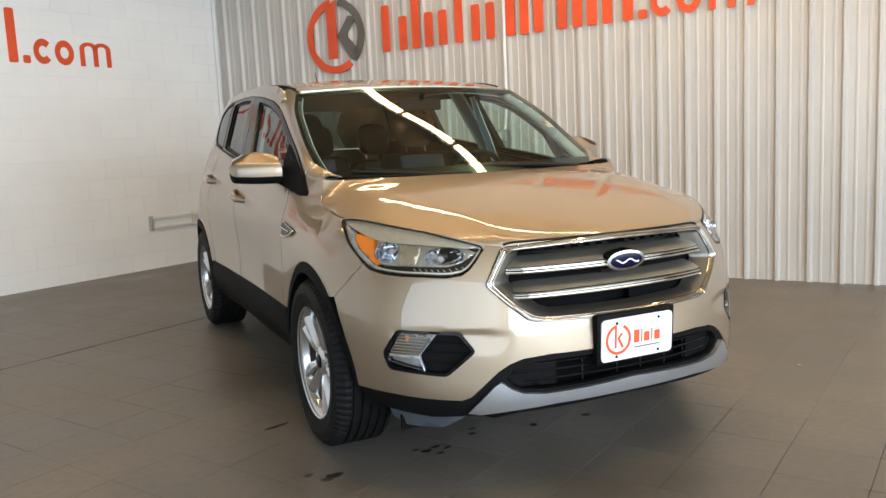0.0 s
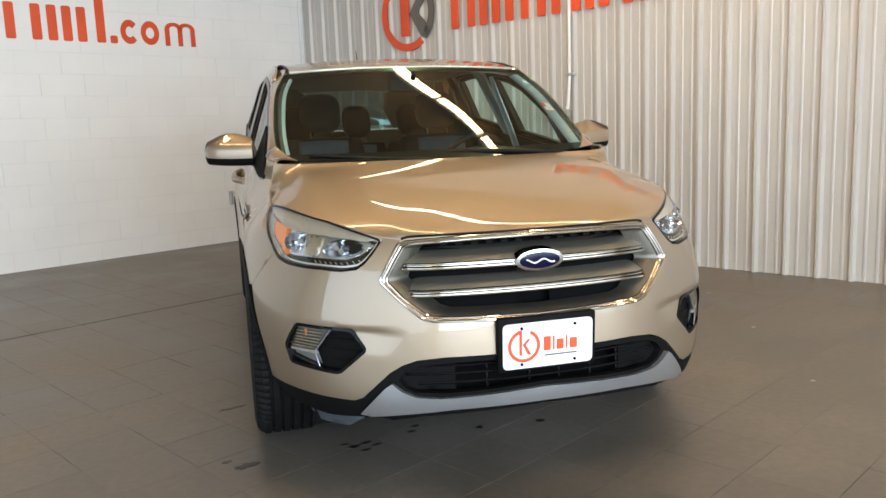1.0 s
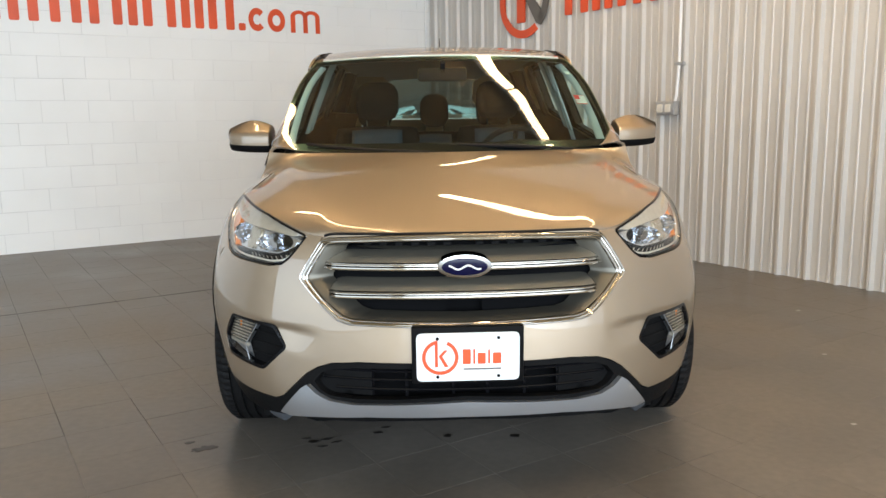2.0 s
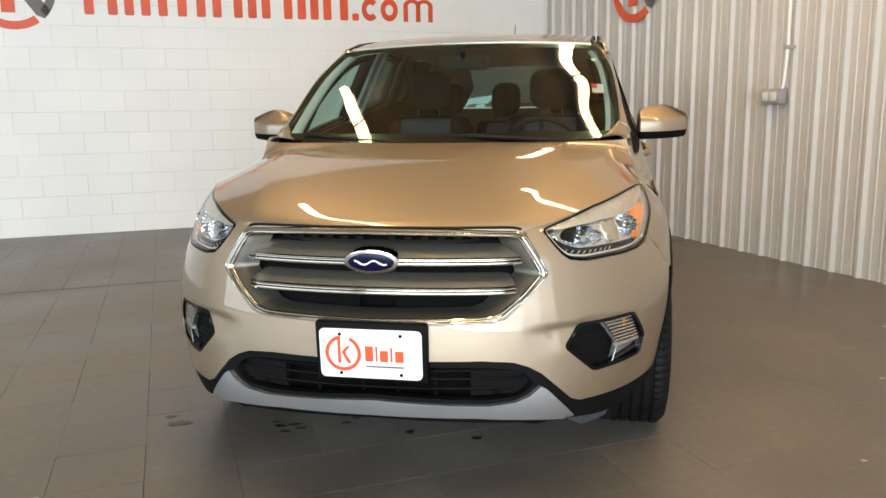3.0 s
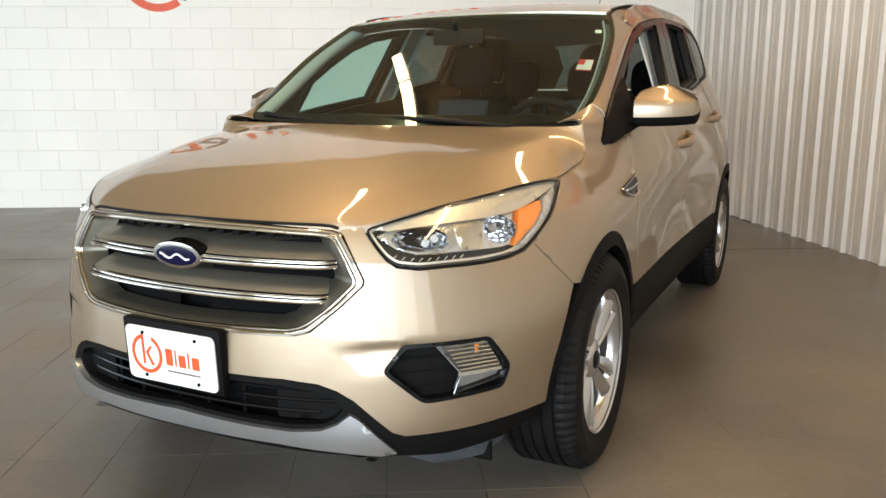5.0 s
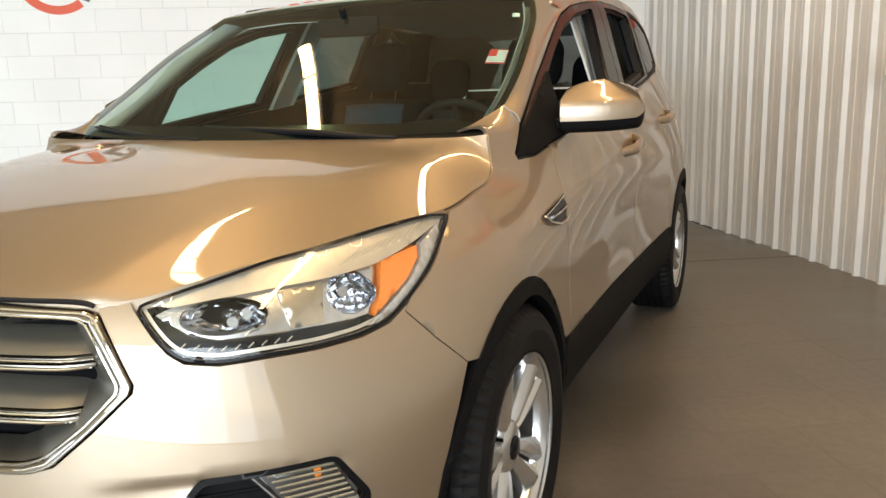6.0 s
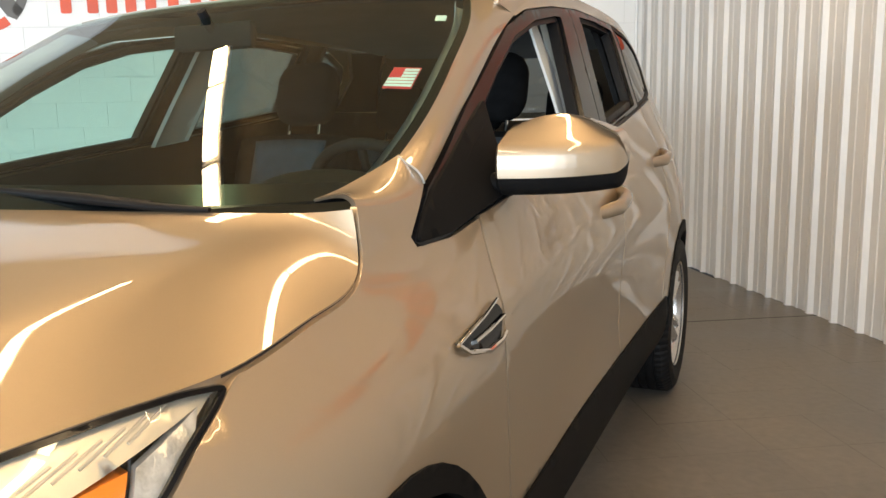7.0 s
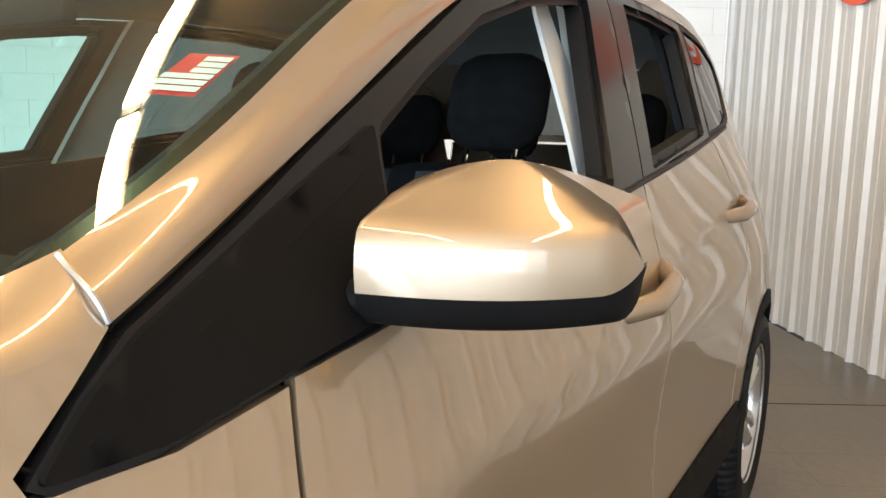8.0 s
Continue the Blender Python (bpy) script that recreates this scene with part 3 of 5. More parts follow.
# plain sheet behind grille and intake, coloured as the unlit depth there
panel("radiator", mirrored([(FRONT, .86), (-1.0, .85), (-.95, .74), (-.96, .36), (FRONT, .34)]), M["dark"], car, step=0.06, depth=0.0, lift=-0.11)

# ---- grille ----
def band(outer, inner, profile):
    """A moulding that runs between two matching closed outlines; profile: share of the way in, and inset."""
    o, n = np.array([p[:2] for p in outer]), np.array([p[:2] for p in inner])
    k = len(o)
    fine = np.linspace(0, k, 6 * k, False)
    i, f = fine.astype(int) % k, (fine % 1)[:, None]
    o, n = o[i] * (1 - f) + o[(i + 1) % k] * f, n[i] * (1 - f) + n[(i + 1) % k] * f
    bm, rings = bmesh.new(), []
    for share, inset in profile:
        p = o + (n - o) * share
        rings.append([bm.verts.new(q) for q in shell(p[:, 0], p[:, 1], inset)])
    for a, b in zip(rings, rings[1:]):
        for q in range(len(a)):
            bm.faces.new((a[q], a[(q + 1) % len(a)], b[(q + 1) % len(a)], b[q]))
    return bm


grille = part("grille", band(mirrored(GRILLE), mirrored(GRILLE_IN), ((0, .02), (0, .0), (.12, -.006), (.35, -.010), (.62, -.009), (.78, -.003), (.80, .002), (.86, -.002), (.96, .0), (1.0, .006), (1.0, .06))), M["dark_chrome"], car, "chrome framed grille", angle=60)
for outline, inset in ((GRILLE, -.0085), (GRILLE_IN, -.003)):
    line = loop_points(rounded(mirrored(outline), .02, 3), .02)
    line = squeezed([tuple(p) for p in line], .004 if inset < -.005 else -.003)
    part("chrome_line", tube([skin(p[0], p[1], inset) for p in line], .0038 if inset < -.005 else .0026, 8, closed=True), M["chrome"], grille)


def grille_bar(z, reach, rise, name):
    """One lip across the opening: a satin slope above a double chrome edge."""
    def run(a, profile, b):
        s = FRONT + (2 * a - 1) * reach
        k = b * (len(profile) - 1)
        i = min(int(k), len(profile) - 2)
        (d0, z0), (d1, z1) = profile[i], profile[i + 1]
        near = max(0.0, (abs(2 * a - 1) - .86) / .14)
        sag = .012 * (2 * a - 1) ** 2
        return skin(s, z + z0 + (z1 - z0) * (k - i) - sag * .3, d0 + (d1 - d0) * (k - i) + .02 * near**2 + .006)
    slope = [(.105, .020 + rise), (.060, .020 + rise * .75), (.022, .017 + rise * .30), (.004, .011)]
    edge = [(.004, .011), (-.003, .009), (-.002, .004), (.006, .0025), (.006, .0005), (-.005, -.001), (-.005, -.009), (.008, -.012), (.012, -.012)]
    bar = part(name, sheet(lambda a, b: run(a, slope, b), 60, 12), M["satin"], grille, angle=0)
    part("bar_edge", sheet(lambda a, b: run(a, edge, b), 60, 14), M["dark_chrome"], grille, angle=50)
    for at, thick in ((.26, .0026), (.72, .0034)):
        part("chrome_line", tube([run(a, edge, at) + Vector((0, -.001, 0)) for a in np.linspace(.005, .995, 60)], thick, 8), M["chrome"], grille)
    return bar


grille_bar(.770, .462, .026, "upper_bar")
grille_bar(.687, .440, .026, "lower_bar")


def drawn_in(p):
    """Where the opening's wall ends, deep inside: drawn in at the sides and the bottom, not at the top."""
    low = min(1, max(0, (.74 - p[1]) / .08))
    return (FRONT + (p[0] - FRONT) * .90, p[1] + .018 * low)


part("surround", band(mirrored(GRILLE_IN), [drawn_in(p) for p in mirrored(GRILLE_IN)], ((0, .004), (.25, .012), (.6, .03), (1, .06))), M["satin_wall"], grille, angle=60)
for k in range(-6, 7):
    if abs(k) > 0:
        part("grille_tooth", box((-.012, -.02, -.006), (.012, .02, .006), Matrix.Translation(skin(FRONT + k * .055, .832, .050)), 0.003), M["black"], grille)

# oval emblem with a plain pale stroke
def ellipse_disc(rx, rz, y0, y1, n=40, bulge=0.0):
    bm = bmesh.new()
    rings = []
    for f, y in ((1.0, y0), (1.0, y1), (0.85, y1 - bulge * .6), (0.4, y1 - bulge)):
        rings.append([bm.verts.new((rx * f * math.cos(2 * math.pi * k / n), y, rz * f * math.sin(2 * math.pi * k / n))) for k in range(n)])
    for a, b in zip(rings, rings[1:]):
        for k in range(n):
            bm.faces.new((a[k], a[(k + 1) % n], b[(k + 1) % n], b[k]))
    bm.faces.new(rings[-1])
    return bm


EMB = Matrix.Translation((0, -.893, .771)) @ Matrix.Rotation(radians(8), 4, "X")
for name, rx, rz, y0, y1, mat in (("emblem", .081, .036, .04, .0, "chrome"), ("emblem_face", .068, .0265, .01, -.003, "badge_blue")):
    bm = ellipse_disc(rx, rz, y0, y1, bulge=.003)
    bm.transform(EMB)
    part(name, bm, M[mat], grille, "blue oval emblem with a chrome rim" if mat == "badge_blue" else "")
part("emblem_stroke", tube([EMB @ Vector((x, -.0075, .006 * math.sin(x * 105 + .5))) for x in np.linspace(-.048, .048, 49)], 0.0028, 6), M["white"], grille)

# number plate on its holder
plate = part("plate_holder", box((-.166, -.012, -.086), (.166, .018, .090), Matrix.Translation((.004, -.924, .512)) @ Matrix.Rotation(radians(3), 4, "X"), 0.006), M["black"], car)
PL = Matrix.Translation((.004, -.9375, .510)) @ Matrix.Rotation(radians(93), 4, "X")
part("plate", add_prism(bmesh.new(), rounded([(-.152, -.074), (.152, -.074), (.152, .074), (-.152, .074)], .018), .004, PL), M["white"], plate, "white plate with an orange ring and bars")


def ring_sector(r0, r1, a0, a1, n=28):
    pts = [(r1 * math.cos(math.radians(a0 + (a1 - a0) * k / n)), r1 * math.sin(math.radians(a0 + (a1 - a0) * k / n))) for k in range(n + 1)]
    return pts + [(r0 * math.cos(math.radians(a1 + (a0 - a1) * k / n)), r0 * math.sin(math.radians(a1 + (a0 - a1) * k / n))) for k in range(n + 1)]


def flat_on(outline, m, at, size):
    return [((x * size + at[0]), (y * size + at[1])) for x, y in outline]


PF = PL @ Matrix.Translation((0, 0, .004))
part("plate_ring", add_prism(bmesh.new(), flat_on(ring_sector(.8, 1.0, 100, 425), PF, (-.082, 0), .054), .0008, PF), M["orange"], plate)
part("plate_stroke", add_prism(bmesh.new(), [(-.098, -.03), (-.089, -.03), (-.089, .052), (-.098, .046)], .0008, PF), M["orange"], plate)
part("plate_stroke", add_prism(bmesh.new(), [(-.087, .004), (-.070, .022), (-.060, .022), (-.076, .003), (-.057, -.030), (-.069, -.030)], .0008, PF), M["orange"], plate)
for x0, x1, h in ((-.016, .008, .046), (.015, .021, .046), (.028, .052, .034), (.059, .065, .044), (.073, .098, .034)):
    part("plate_bar", add_prism(bmesh.new(), rounded([(x0, -.022), (x1, -.022), (x1, -.022 + h), (x0, -.022 + h)], .003), .0008, PF), M["orange"], plate)
part("plate_line", add_prism(bmesh.new(), [(-.014, -.040), (.098, -.040), (.098, -.035), (-.014, -.035)], .0006, PF), M["grey"], plate)
for x, y in ((-.09, .058), (.09, .058), (-.09, -.06), (.09, -.06)):
    part("plate_screw", add_prism(bmesh.new(), [(x + .005 * math.cos(a), y + .005 * math.sin(a)) for a in np.linspace(0, 2 * math.pi, 10, False)], .003, PF), M["dark"], plate)

# ---- lamps ----
def bowl(name, s, z, radius, deep, parent, side, flat=1.0):
    """A bright dish that faces along the skin's outward way."""
    c, f = skin(s, z, .033), s / TURNED
    out = Vector((math.cos(f) * .55, math.sin(f) - .45, 0)).normalized()
    bm, n, rings = bmesh.new(), 36, []
    a = out.orthogonal().normalized()
    b = out.cross(a)
    for k in range(7):
        q = k / 6
        r, d = radius * (1 - q) ** 0.5 if k < 6 else .006, -deep * q + (.003 if k % 2 else 0)
        rings.append([bm.verts.new(c + out * (d + (.005 * (1 - q) if i % 3 else 0)) + r * (math.cos(t) * a + math.sin(t) * b)) for i, t in enumerate(np.linspace(0, 2 * math.pi, n, False))])
    for v in bm.verts:
        v.co.z = c.z + (v.co.z - c.z) * flat
    for p, q in zip(rings, rings[1:]):
        for k in range(n):
            bm.faces.new((p[k], p[(k + 1) % n], q[(k + 1) % n], q[k]))
    part(name, flipped(bm) if side < 0 else bm, M["reflector"], parent, smooth=False)
    bulb = bmesh.new()
    bmesh.ops.create_uvsphere(bulb, u_segments=14, v_segments=8, radius=.013, matrix=Matrix.Translation(c - out * deep * .35))
    part("bulb", flipped(bulb) if side < 0 else bulb, M["lens"], parent)


for side in (1, -1):
    LAMP = rounded(HEADLIGHT, .02, 3)
    lamp_box = panel("headlight", LAMP, M["reflector"], car, side, step=0.02, depth=-0.095, lift=-0.10, label="clear headlamp with an amber corner")
    panel("lens", squeezed(LAMP, .003), M["lens"], lamp_box, side, step=0.02, depth=0.0, lift=-0.001)
    rim = panel("rim", LAMP, M["gloss_black"], lamp_box, side, holes=[squeezed(LAMP, .0045)], step=0.015, depth=0.005, lift=0.0)
    panel("inner_border", squeezed(LAMP, .0055), M["bulb_silver"], lamp_box, side, holes=[squeezed(LAMP, .0115)], step=0.015, depth=0.0, lift=-0.013)
    panel("brow", [(-.915, .850), (-.844, .868), (-.70, .899), (-.555, .915), (-.45, .926), (-.35, .933), (-.28, .934), (-.235, .929), (-.30, .914), (-.368, .898), (-.42, .886), (-.484, .873), (-.58, .864), (-.69, .860), (-.789, .853), (-.868, .845)], M["bulb_silver"], lamp_box, side, step=0.012, depth=0.03, lift=-0.010)
    for k in range(9):
        s0 = -.56 + .026 * k
        z0 = .880 + .0040 * k
        rib = tube([skin(s0, z0, .009), skin(s0 + .055, z0 + .020, .009)], .0016, 5)
        part("brow_rib", flipped(rib) if side < 0 else rib, M["bulb_silver"], lamp_box)
    panel("turn_signal", [(-.463, .877), (-.36, .891), (-.372, .870), (-.418, .836), (-.512, .786), (-.488, .823)], M["amber"], lamp_box, side, step=0.012, depth=0.03, lift=-0.014, label="amber turn signal")
    panel("side_marker", [(-.352, .892), (-.262, .922), (-.290, .890), (-.36, .846), (-.425, .805), (-.495, .777), (-.53, .774), (-.506, .784), (-.412, .834), (-.364, .870)], M["side_marker"], lamp_box, side, step=0.012, depth=0.01, lift=-0.012, label="frosted silver side reflector")
    panel("base_trim", [(-.902, .826), (-.880, .790), (-.842, .771), (-.79, .764), (-.69, .768), (-.55, .774), (-.54, .787), (-.69, .787), (-.80, .785), (-.85, .800)], M["gloss_black"], lamp_box, side, step=0.015, depth=0.02, lift=-0.018)
    for k in range(9):
        s0 = -.855 + .022 * k
        z0 = float(np.interp(s0, [-.86, -.80, -.69, -.54], [.786, .776, .778, .781]))
        rib = tube([skin(s0 - .006, z0 - .005, .016), skin(s0 + .004, z0 + .002, .016)], .0011, 5)
        part("trim_rib", flipped(rib) if side < 0 else rib, M["bulb_silver"], lamp_box)
    panel("divider", [(-.690, .852), (-.600, .858), (-.612, .792), (-.672, .790)], M["divider"], lamp_box, side, step=0.015, depth=0.03, lift=-0.022, label="pale bronze panel between the two bowls")
    cups = [[(cs + rs * math.cos(a), cz + rz * math.sin(a)) for a in np.linspace(0, 2 * math.pi, 28, False)] for cs, cz, rs, rz in ((-.785, .821, .076, .029), (-.546, .831, .049, .037))]
    panel("bezel", [(-.868, .843), (-.789, .853), (-.69, .860), (-.58, .868), (-.472, .877), (-.490, .83), (-.518, .790), (-.55, .787), (-.69, .787), (-.80, .786), (-.85, .800), (-.90, .830)], M["bezel"], lamp_box, side, holes=cups, step=0.012, depth=0.03, lift=-0.026)
    bowl("reflector_bowl", -.785, .817, .074, .055, lamp_box, side, .42)
    bowl("reflector_bowl", -.546, .829, .050, .050, lamp_box, side, .72)
    for s0, z0 in ((-.735, .823), (-.760, .812), (-.548, .835)):
        cap = tube([skin(s0, z0, .055), skin(s0 - .012, z0 - .002, .030)], [.013, .010], 12)
        part("bulb_shield", flipped(cap) if side < 0 else cap, M["chrome"], lamp_box)
    # fog lamp pocket
    pocket = panel("fog_pocket", FOG, M["black"], car, side, step=0.015, depth=-0.03, lift=-0.032, label="black fog lamp pocket with ribs")
    panel("pocket_rim", FOG, M["gloss_black"], pocket, side, holes=[squeezed(FOG, .010)], step=0.012, depth=0.03, lift=-0.002)
    lamp_lens = [(-.765, .565), (-.645, .571), (-.622, .560), (-.580, .493), (-.590, .462), (-.723, .438), (-.704, .489)]
    panel("fog_lens", lamp_lens, M["lens"], pocket, side, step=0.015, depth=0.02, lift=-0.008)
    panel("fog_reflector", squeezed(lamp_lens, .004), M["silver"], pocket, side, step=0.015, depth=0.0, lift=-0.028)
    panel("fog_shade", [(-.752, .560), (-.648, .565), (-.630, .555), (-.592, .494), (-.704, .492)], M["alloy_dark"], pocket, side, step=0.015, depth=0.0, lift=-0.020)
    edge = tube([skin(s, z, .006) for s, z in ((-.765, .565), (-.704, .489), (-.723, .440))], .0015, 6)
    part("lens_edge", flipped(edge) if side < 0 else edge, M["silver"], pocket)
    for k in range(7):
        z = .497 + k * .0105
        rib = tube([skin(-.705 - .006 * k, z, .013), skin(-.598 - .0055 * k, z + .001, .013)], .0026, 6)
        part("fog_rib", flipped(rib) if side < 0 else rib, M["divider"], pocket)
    panel("fog_amber", [(-.664, .556), (-.652, .556), (-.650, .535), (-.662, .534)], M["amber"], pocket, side, step=0.015, depth=0.0, lift=-0.0185)
    panel("fog_bar", [(-.705, .490), (-.590, .490), (-.588, .481), (-.708, .480)], M["bulb_silver"], pocket, side, step=0.012, depth=0.01, lift=-0.012)
    for z in (.462, .498, .532):
        rib = tube([skin(-.872 + abs(z - .5) * .5, z, .028), skin(-.72, z + .004, .028)], .004, 6)
        part("pocket_rib", flipped(rib) if side < 0 else rib, M["black"], pocket)

# ---- doors, windows, pillars ----
DLO_F = [(.276, 1.014), (.320, 1.058), (.362, 1.092), (.50, 1.160), (.66, 1.245), (.80, 1.320), (.98, 1.415), (1.15, 1.470), (1.40, 1.508), (1.600 - G, 1.527), (1.487 - G, 1.150), (1.30, 1.130), (.95, 1.093), (.634, 1.055), (.487, 1.034), (.36, 1.010), (.29, 1.006)]
WIN_F = rounded([(.712, 1.238), (.84, 1.312), (1.01, 1.396), (1.2, 1.452), (1.40, 1.484), (1.462, 1.488), (1.318, 1.152), (.95, 1.110), (.655, 1.072)], .012)
DLO_R = [(1.600 + G, 1.527), (1.72, 1.538), (1.95, 1.546), (2.232, 1.543), (2.172, 1.234), (1.9, 1.197), (1.487 + G, 1.150)]
WIN_R = rounded([(1.708, 1.516), (1.95, 1.527), (2.185, 1.520), (2.125, 1.246), (1.9, 1.215), (1.572, 1.172)], .015)
DLO_Q = rounded([(2.240, 1.543), (2.180, 1.236), (2.42, 1.268), (2.548, 1.300), (2.618, 1.40), (2.596, 1.470), (2.45, 1.524)], .02)
WIN_Q = squeezed(DLO_Q, .014)


def handle(s0, s1, z0, z1, parent, side):
    run = []
    for k in range(11):
        q = k / 10
        run.append(skin(s0 + (s1 - s0) * q, z0 + (z1 - z0) * q, .012 - .045 * min(1, 3.2 * min(q, 1 - q))))
    bm = tube(run, [.012, .015, .016, .017, .017, .017, .017, .017, .018, .019, .016], 12, flat=1.25)
    part("handle", flipped(bm) if side < 0 else bm, M["paint"], parent)


for side in (1, -1):
    door = panel("front_door", DOOR_F, M["paint"], car, side)
    panel("window_frame", DLO_F, M["gloss_black"], door, side, holes=[WIN_F], step=0.02, depth=0.04, lift=0.001)
    panel("window_seal", squeezed(WIN_F, -.010), M["seal"], door, side, holes=[squeezed(WIN_F, .016)], step=0.02, depth=0.03, lift=-0.012)
    panel("mirror_sail", rounded([(.280, 1.014), (.322, 1.056), (.368, 1.090), (.51, 1.156), (.700, 1.242), (.645, 1.066), (.487, 1.040), (.37, 1.017)], .012), M["black"], door, side, step=0.02, depth=0.01, lift=0.007)
    ridge = tube([skin(s, z, -.0055) for s, z in ((.315, 1.030), (.42, 1.085), (.54, 1.138), (.655, 1.19))], .0022, 6)
    part("sail_ridge", flipped(ridge) if side < 0 else ridge, M["black"], door)
    handle(1.205, 1.50, .953, .992, door, side)
    rear = panel("rear_door", DOOR_R, M["paint"], car, side)
    panel("window_frame", DLO_R, M["gloss_black"], rear, side, holes=[WIN_R], step=0.025, depth=0.04, lift=0.001)
    panel("window_seal", squeezed(WIN_R, -.010), M["seal"], rear, side, holes=[squeezed(WIN_R, .016)], step=0.025, depth=0.03, lift=-0.012)
    handle(2.13, 2.40, 1.035, 1.062, rear, side)
    q = panel("quarter_window", DLO_Q, M["seal"], car, side, holes=[WIN_Q], step=0.025, depth=0.02, lift=0.001)
    panel("pane", WIN_Q, M["tinted"], q, side, step=0.03, depth=0.0, lift=-0.004).visible_shadow = False
    if side < 0:
        panel("pane", squeezed(WIN_F, .002), M["pane"], door, side, step=0.03, depth=0.0, lift=-0.016).visible_shadow = False
        panel("pane", squeezed(WIN_R, .002), M["tinted"], rear, side, step=0.03, depth=0.0, lift=-0.016).visible_shadow = False
    # belt strip under the windows
    run = [skin(s, float(curve([.64, .95, 1.3, 1.6, 1.9, 2.18, 2.42], [1.058, 1.096, 1.133, 1.166, 1.2, 1.237, 1.270], s)), -.003) for s in np.linspace(.64, 2.42, 40)]
    strip = tube(run, .006, 6)
    part("belt_strip", flipped(strip) if side < 0 else strip, M["seal"], car)
    # chrome fender vent
    VENT = rounded([(.240, .867), (.262, .853), (.335, .836), (.397, .839), (.424, .876), (.415, .893), (.35, .882)], .006)
    vent = panel("fender_vent", VENT, M["gloss_black"], car, side, step=0.012, depth=0.012, lift=0.006, label="black fender vent with chrome edges")
    low = tube([skin(s, z, -.009) for s, z in ((.415, .845), (.395, .836), (.335, .833), (.262, .850), (.238, .867))], .0042, 7)
    part("vent_edge", flipped(low) if side < 0 else low, M["chrome"], vent)
    low = tube([skin(s, z, -.009) for s, z in ((.238, .867), (.30, .876), (.352, .885), (.415, .900))], .003, 7)
    part("vent_edge", flipped(low) if side < 0 else low, M["chrome"], vent)
    low = tube([skin(s, z, -.009) for s, z in ((.292, .858), (.35, .862), (.420, .872))], .0035, 7)
    part("vent_bar", flipped(low) if side < 0 else low, M["chrome"], vent)

# ---- roof, windscreen, pillars ----
ROOF_T = [0, .1, .3, .55, .8, 1]


def roof_at(a, b, drop=0.0):
    w = 2 * a - 1
    g = math.sin(w * math.pi / 2)
    ex = curve(ROOF_T, [.600, .605, .612, .612, .585, .54], b)
    ey = curve(ROOF_T, [.955, 1.16, 1.60, 2.20, 2.80, 3.22], b)
    ez = curve(ROOF_T, [1.507, 1.545, 1.585, 1.592, 1.565, 1.515], b)
    cy = curve(ROOF_T, [.895, 1.12, 1.60, 2.20, 2.82, 3.30], b)
    cz = curve(ROOF_T, [1.521, 1.566, 1.618, 1.628, 1.602, 1.548], b)
    q = abs(g)
    return Vector((ex * g, cy + (ey - cy) * q**2.2, ez + (cz - ez) * (1 - q**2.4) - drop))


roof = part("roof", sheet(roof_at, 50, 60, 0.015), M["paint"], car, angle=0)
part("headliner", sheet(lambda a, b: roof_at(.03 + .94 * a, .02 + .96 * b, .035), 20, 20), M["headliner"], roof, angle=0)
for side in (1, -1):
    run = [roof_at(.5 + side * .487, b) + Vector((side * .001, 0, .0)) for b in np.linspace(.04, .97, 50)]
    part("roof_channel", tube(run, .006, 6), M["seal"], roof)
    rail = panel("cant_rail", [(1.06, 1.447), (1.15, 1.474), (1.40, 1.512), (1.60, 1.531), (1.72, 1.542), (1.95, 1.550), (2.26, 1.548), (2.9, 1.55), (2.85, 1.575), (2.2, 1.600), (1.6, 1.594), (1.25, 1.560), (1.05, 1.515), (.98, 1.47)], M["paint"], car, side, step=0.03)

WS_T = [0, .18, .4, .6, .8, 1]


def screen_at(a, b, drop=0.0):
    w = 2 * a - 1
    q = abs(w)
    ex, ey, ez = (curve(WS_T, v, b) for v in ([.722, .728, .724, .708, .682, .630], [.238, .345, .507, .655, .797, .930], [1.086, 1.142, 1.234, 1.329, 1.412, 1.495]))
    cy, cz = (curve([0, .5, 1], v, b) for v in ([.085, .47, .885], [1.068, 1.302, 1.517]))
    return Vector((ex * w, cy + (ey - cy) * q**2.15, cz + (ez - cz) * q**2.15 - drop))


windscreen = part("windscreen", sheet(screen_at, 40, 30), M["screen"], car, "clear windscreen with a black border", angle=0)
windscreen.visible_shadow = False


def frit(a0, a1, b0, b1):
    return sheet(lambda a, b: screen_at(a0 + (a1 - a0) * a, b0 + (b1 - b0) * b, .004), 30, 14)


for a0, a1, b0, b1 in ((0, 1, 0, .085), (0, 1, .955, 1), (0, .014, .08, .96), (.986, 1, .08, .96)):
    part("frit_band", frit(a0, a1, b0, b1), M["gloss_black"], windscreen, angle=0)
part("cowl", sheet(lambda a, b: Vector((1.30 * (a - .5), .06 + .10 * b + .13 * abs(2 * a - 1) ** 2.6, 1.052 + .01 * abs(2 * a - 1) - .012 * b)), 30, 4), M["black"], car, angle=0)


def pillar(a, b):
    """The painted strip between windscreen and door, from its seam up to the roof."""
    if b < .85:
        inner = screen_at(1, .18 + .82 * b / .85)
    else:
        inner = screen_at(1, 1).lerp(roof_at(.99, .08, .004), (b - .85) / .15)
    k = [0, .321, .663, .85, 1]
    outer = skin(curve(k, [.352, .66, .92, 1.09, 1.25], b), curve(k, [1.098, 1.252, 1.392, 1.464, 1.523], b), -.001)
    p = inner.lerp(outer, a)
    return p + Vector((.55, -.35, .6)).normalized() * (.008 * 6.75 * a * a * (1 - a) * (1 - max(0, b - .6) / .4))


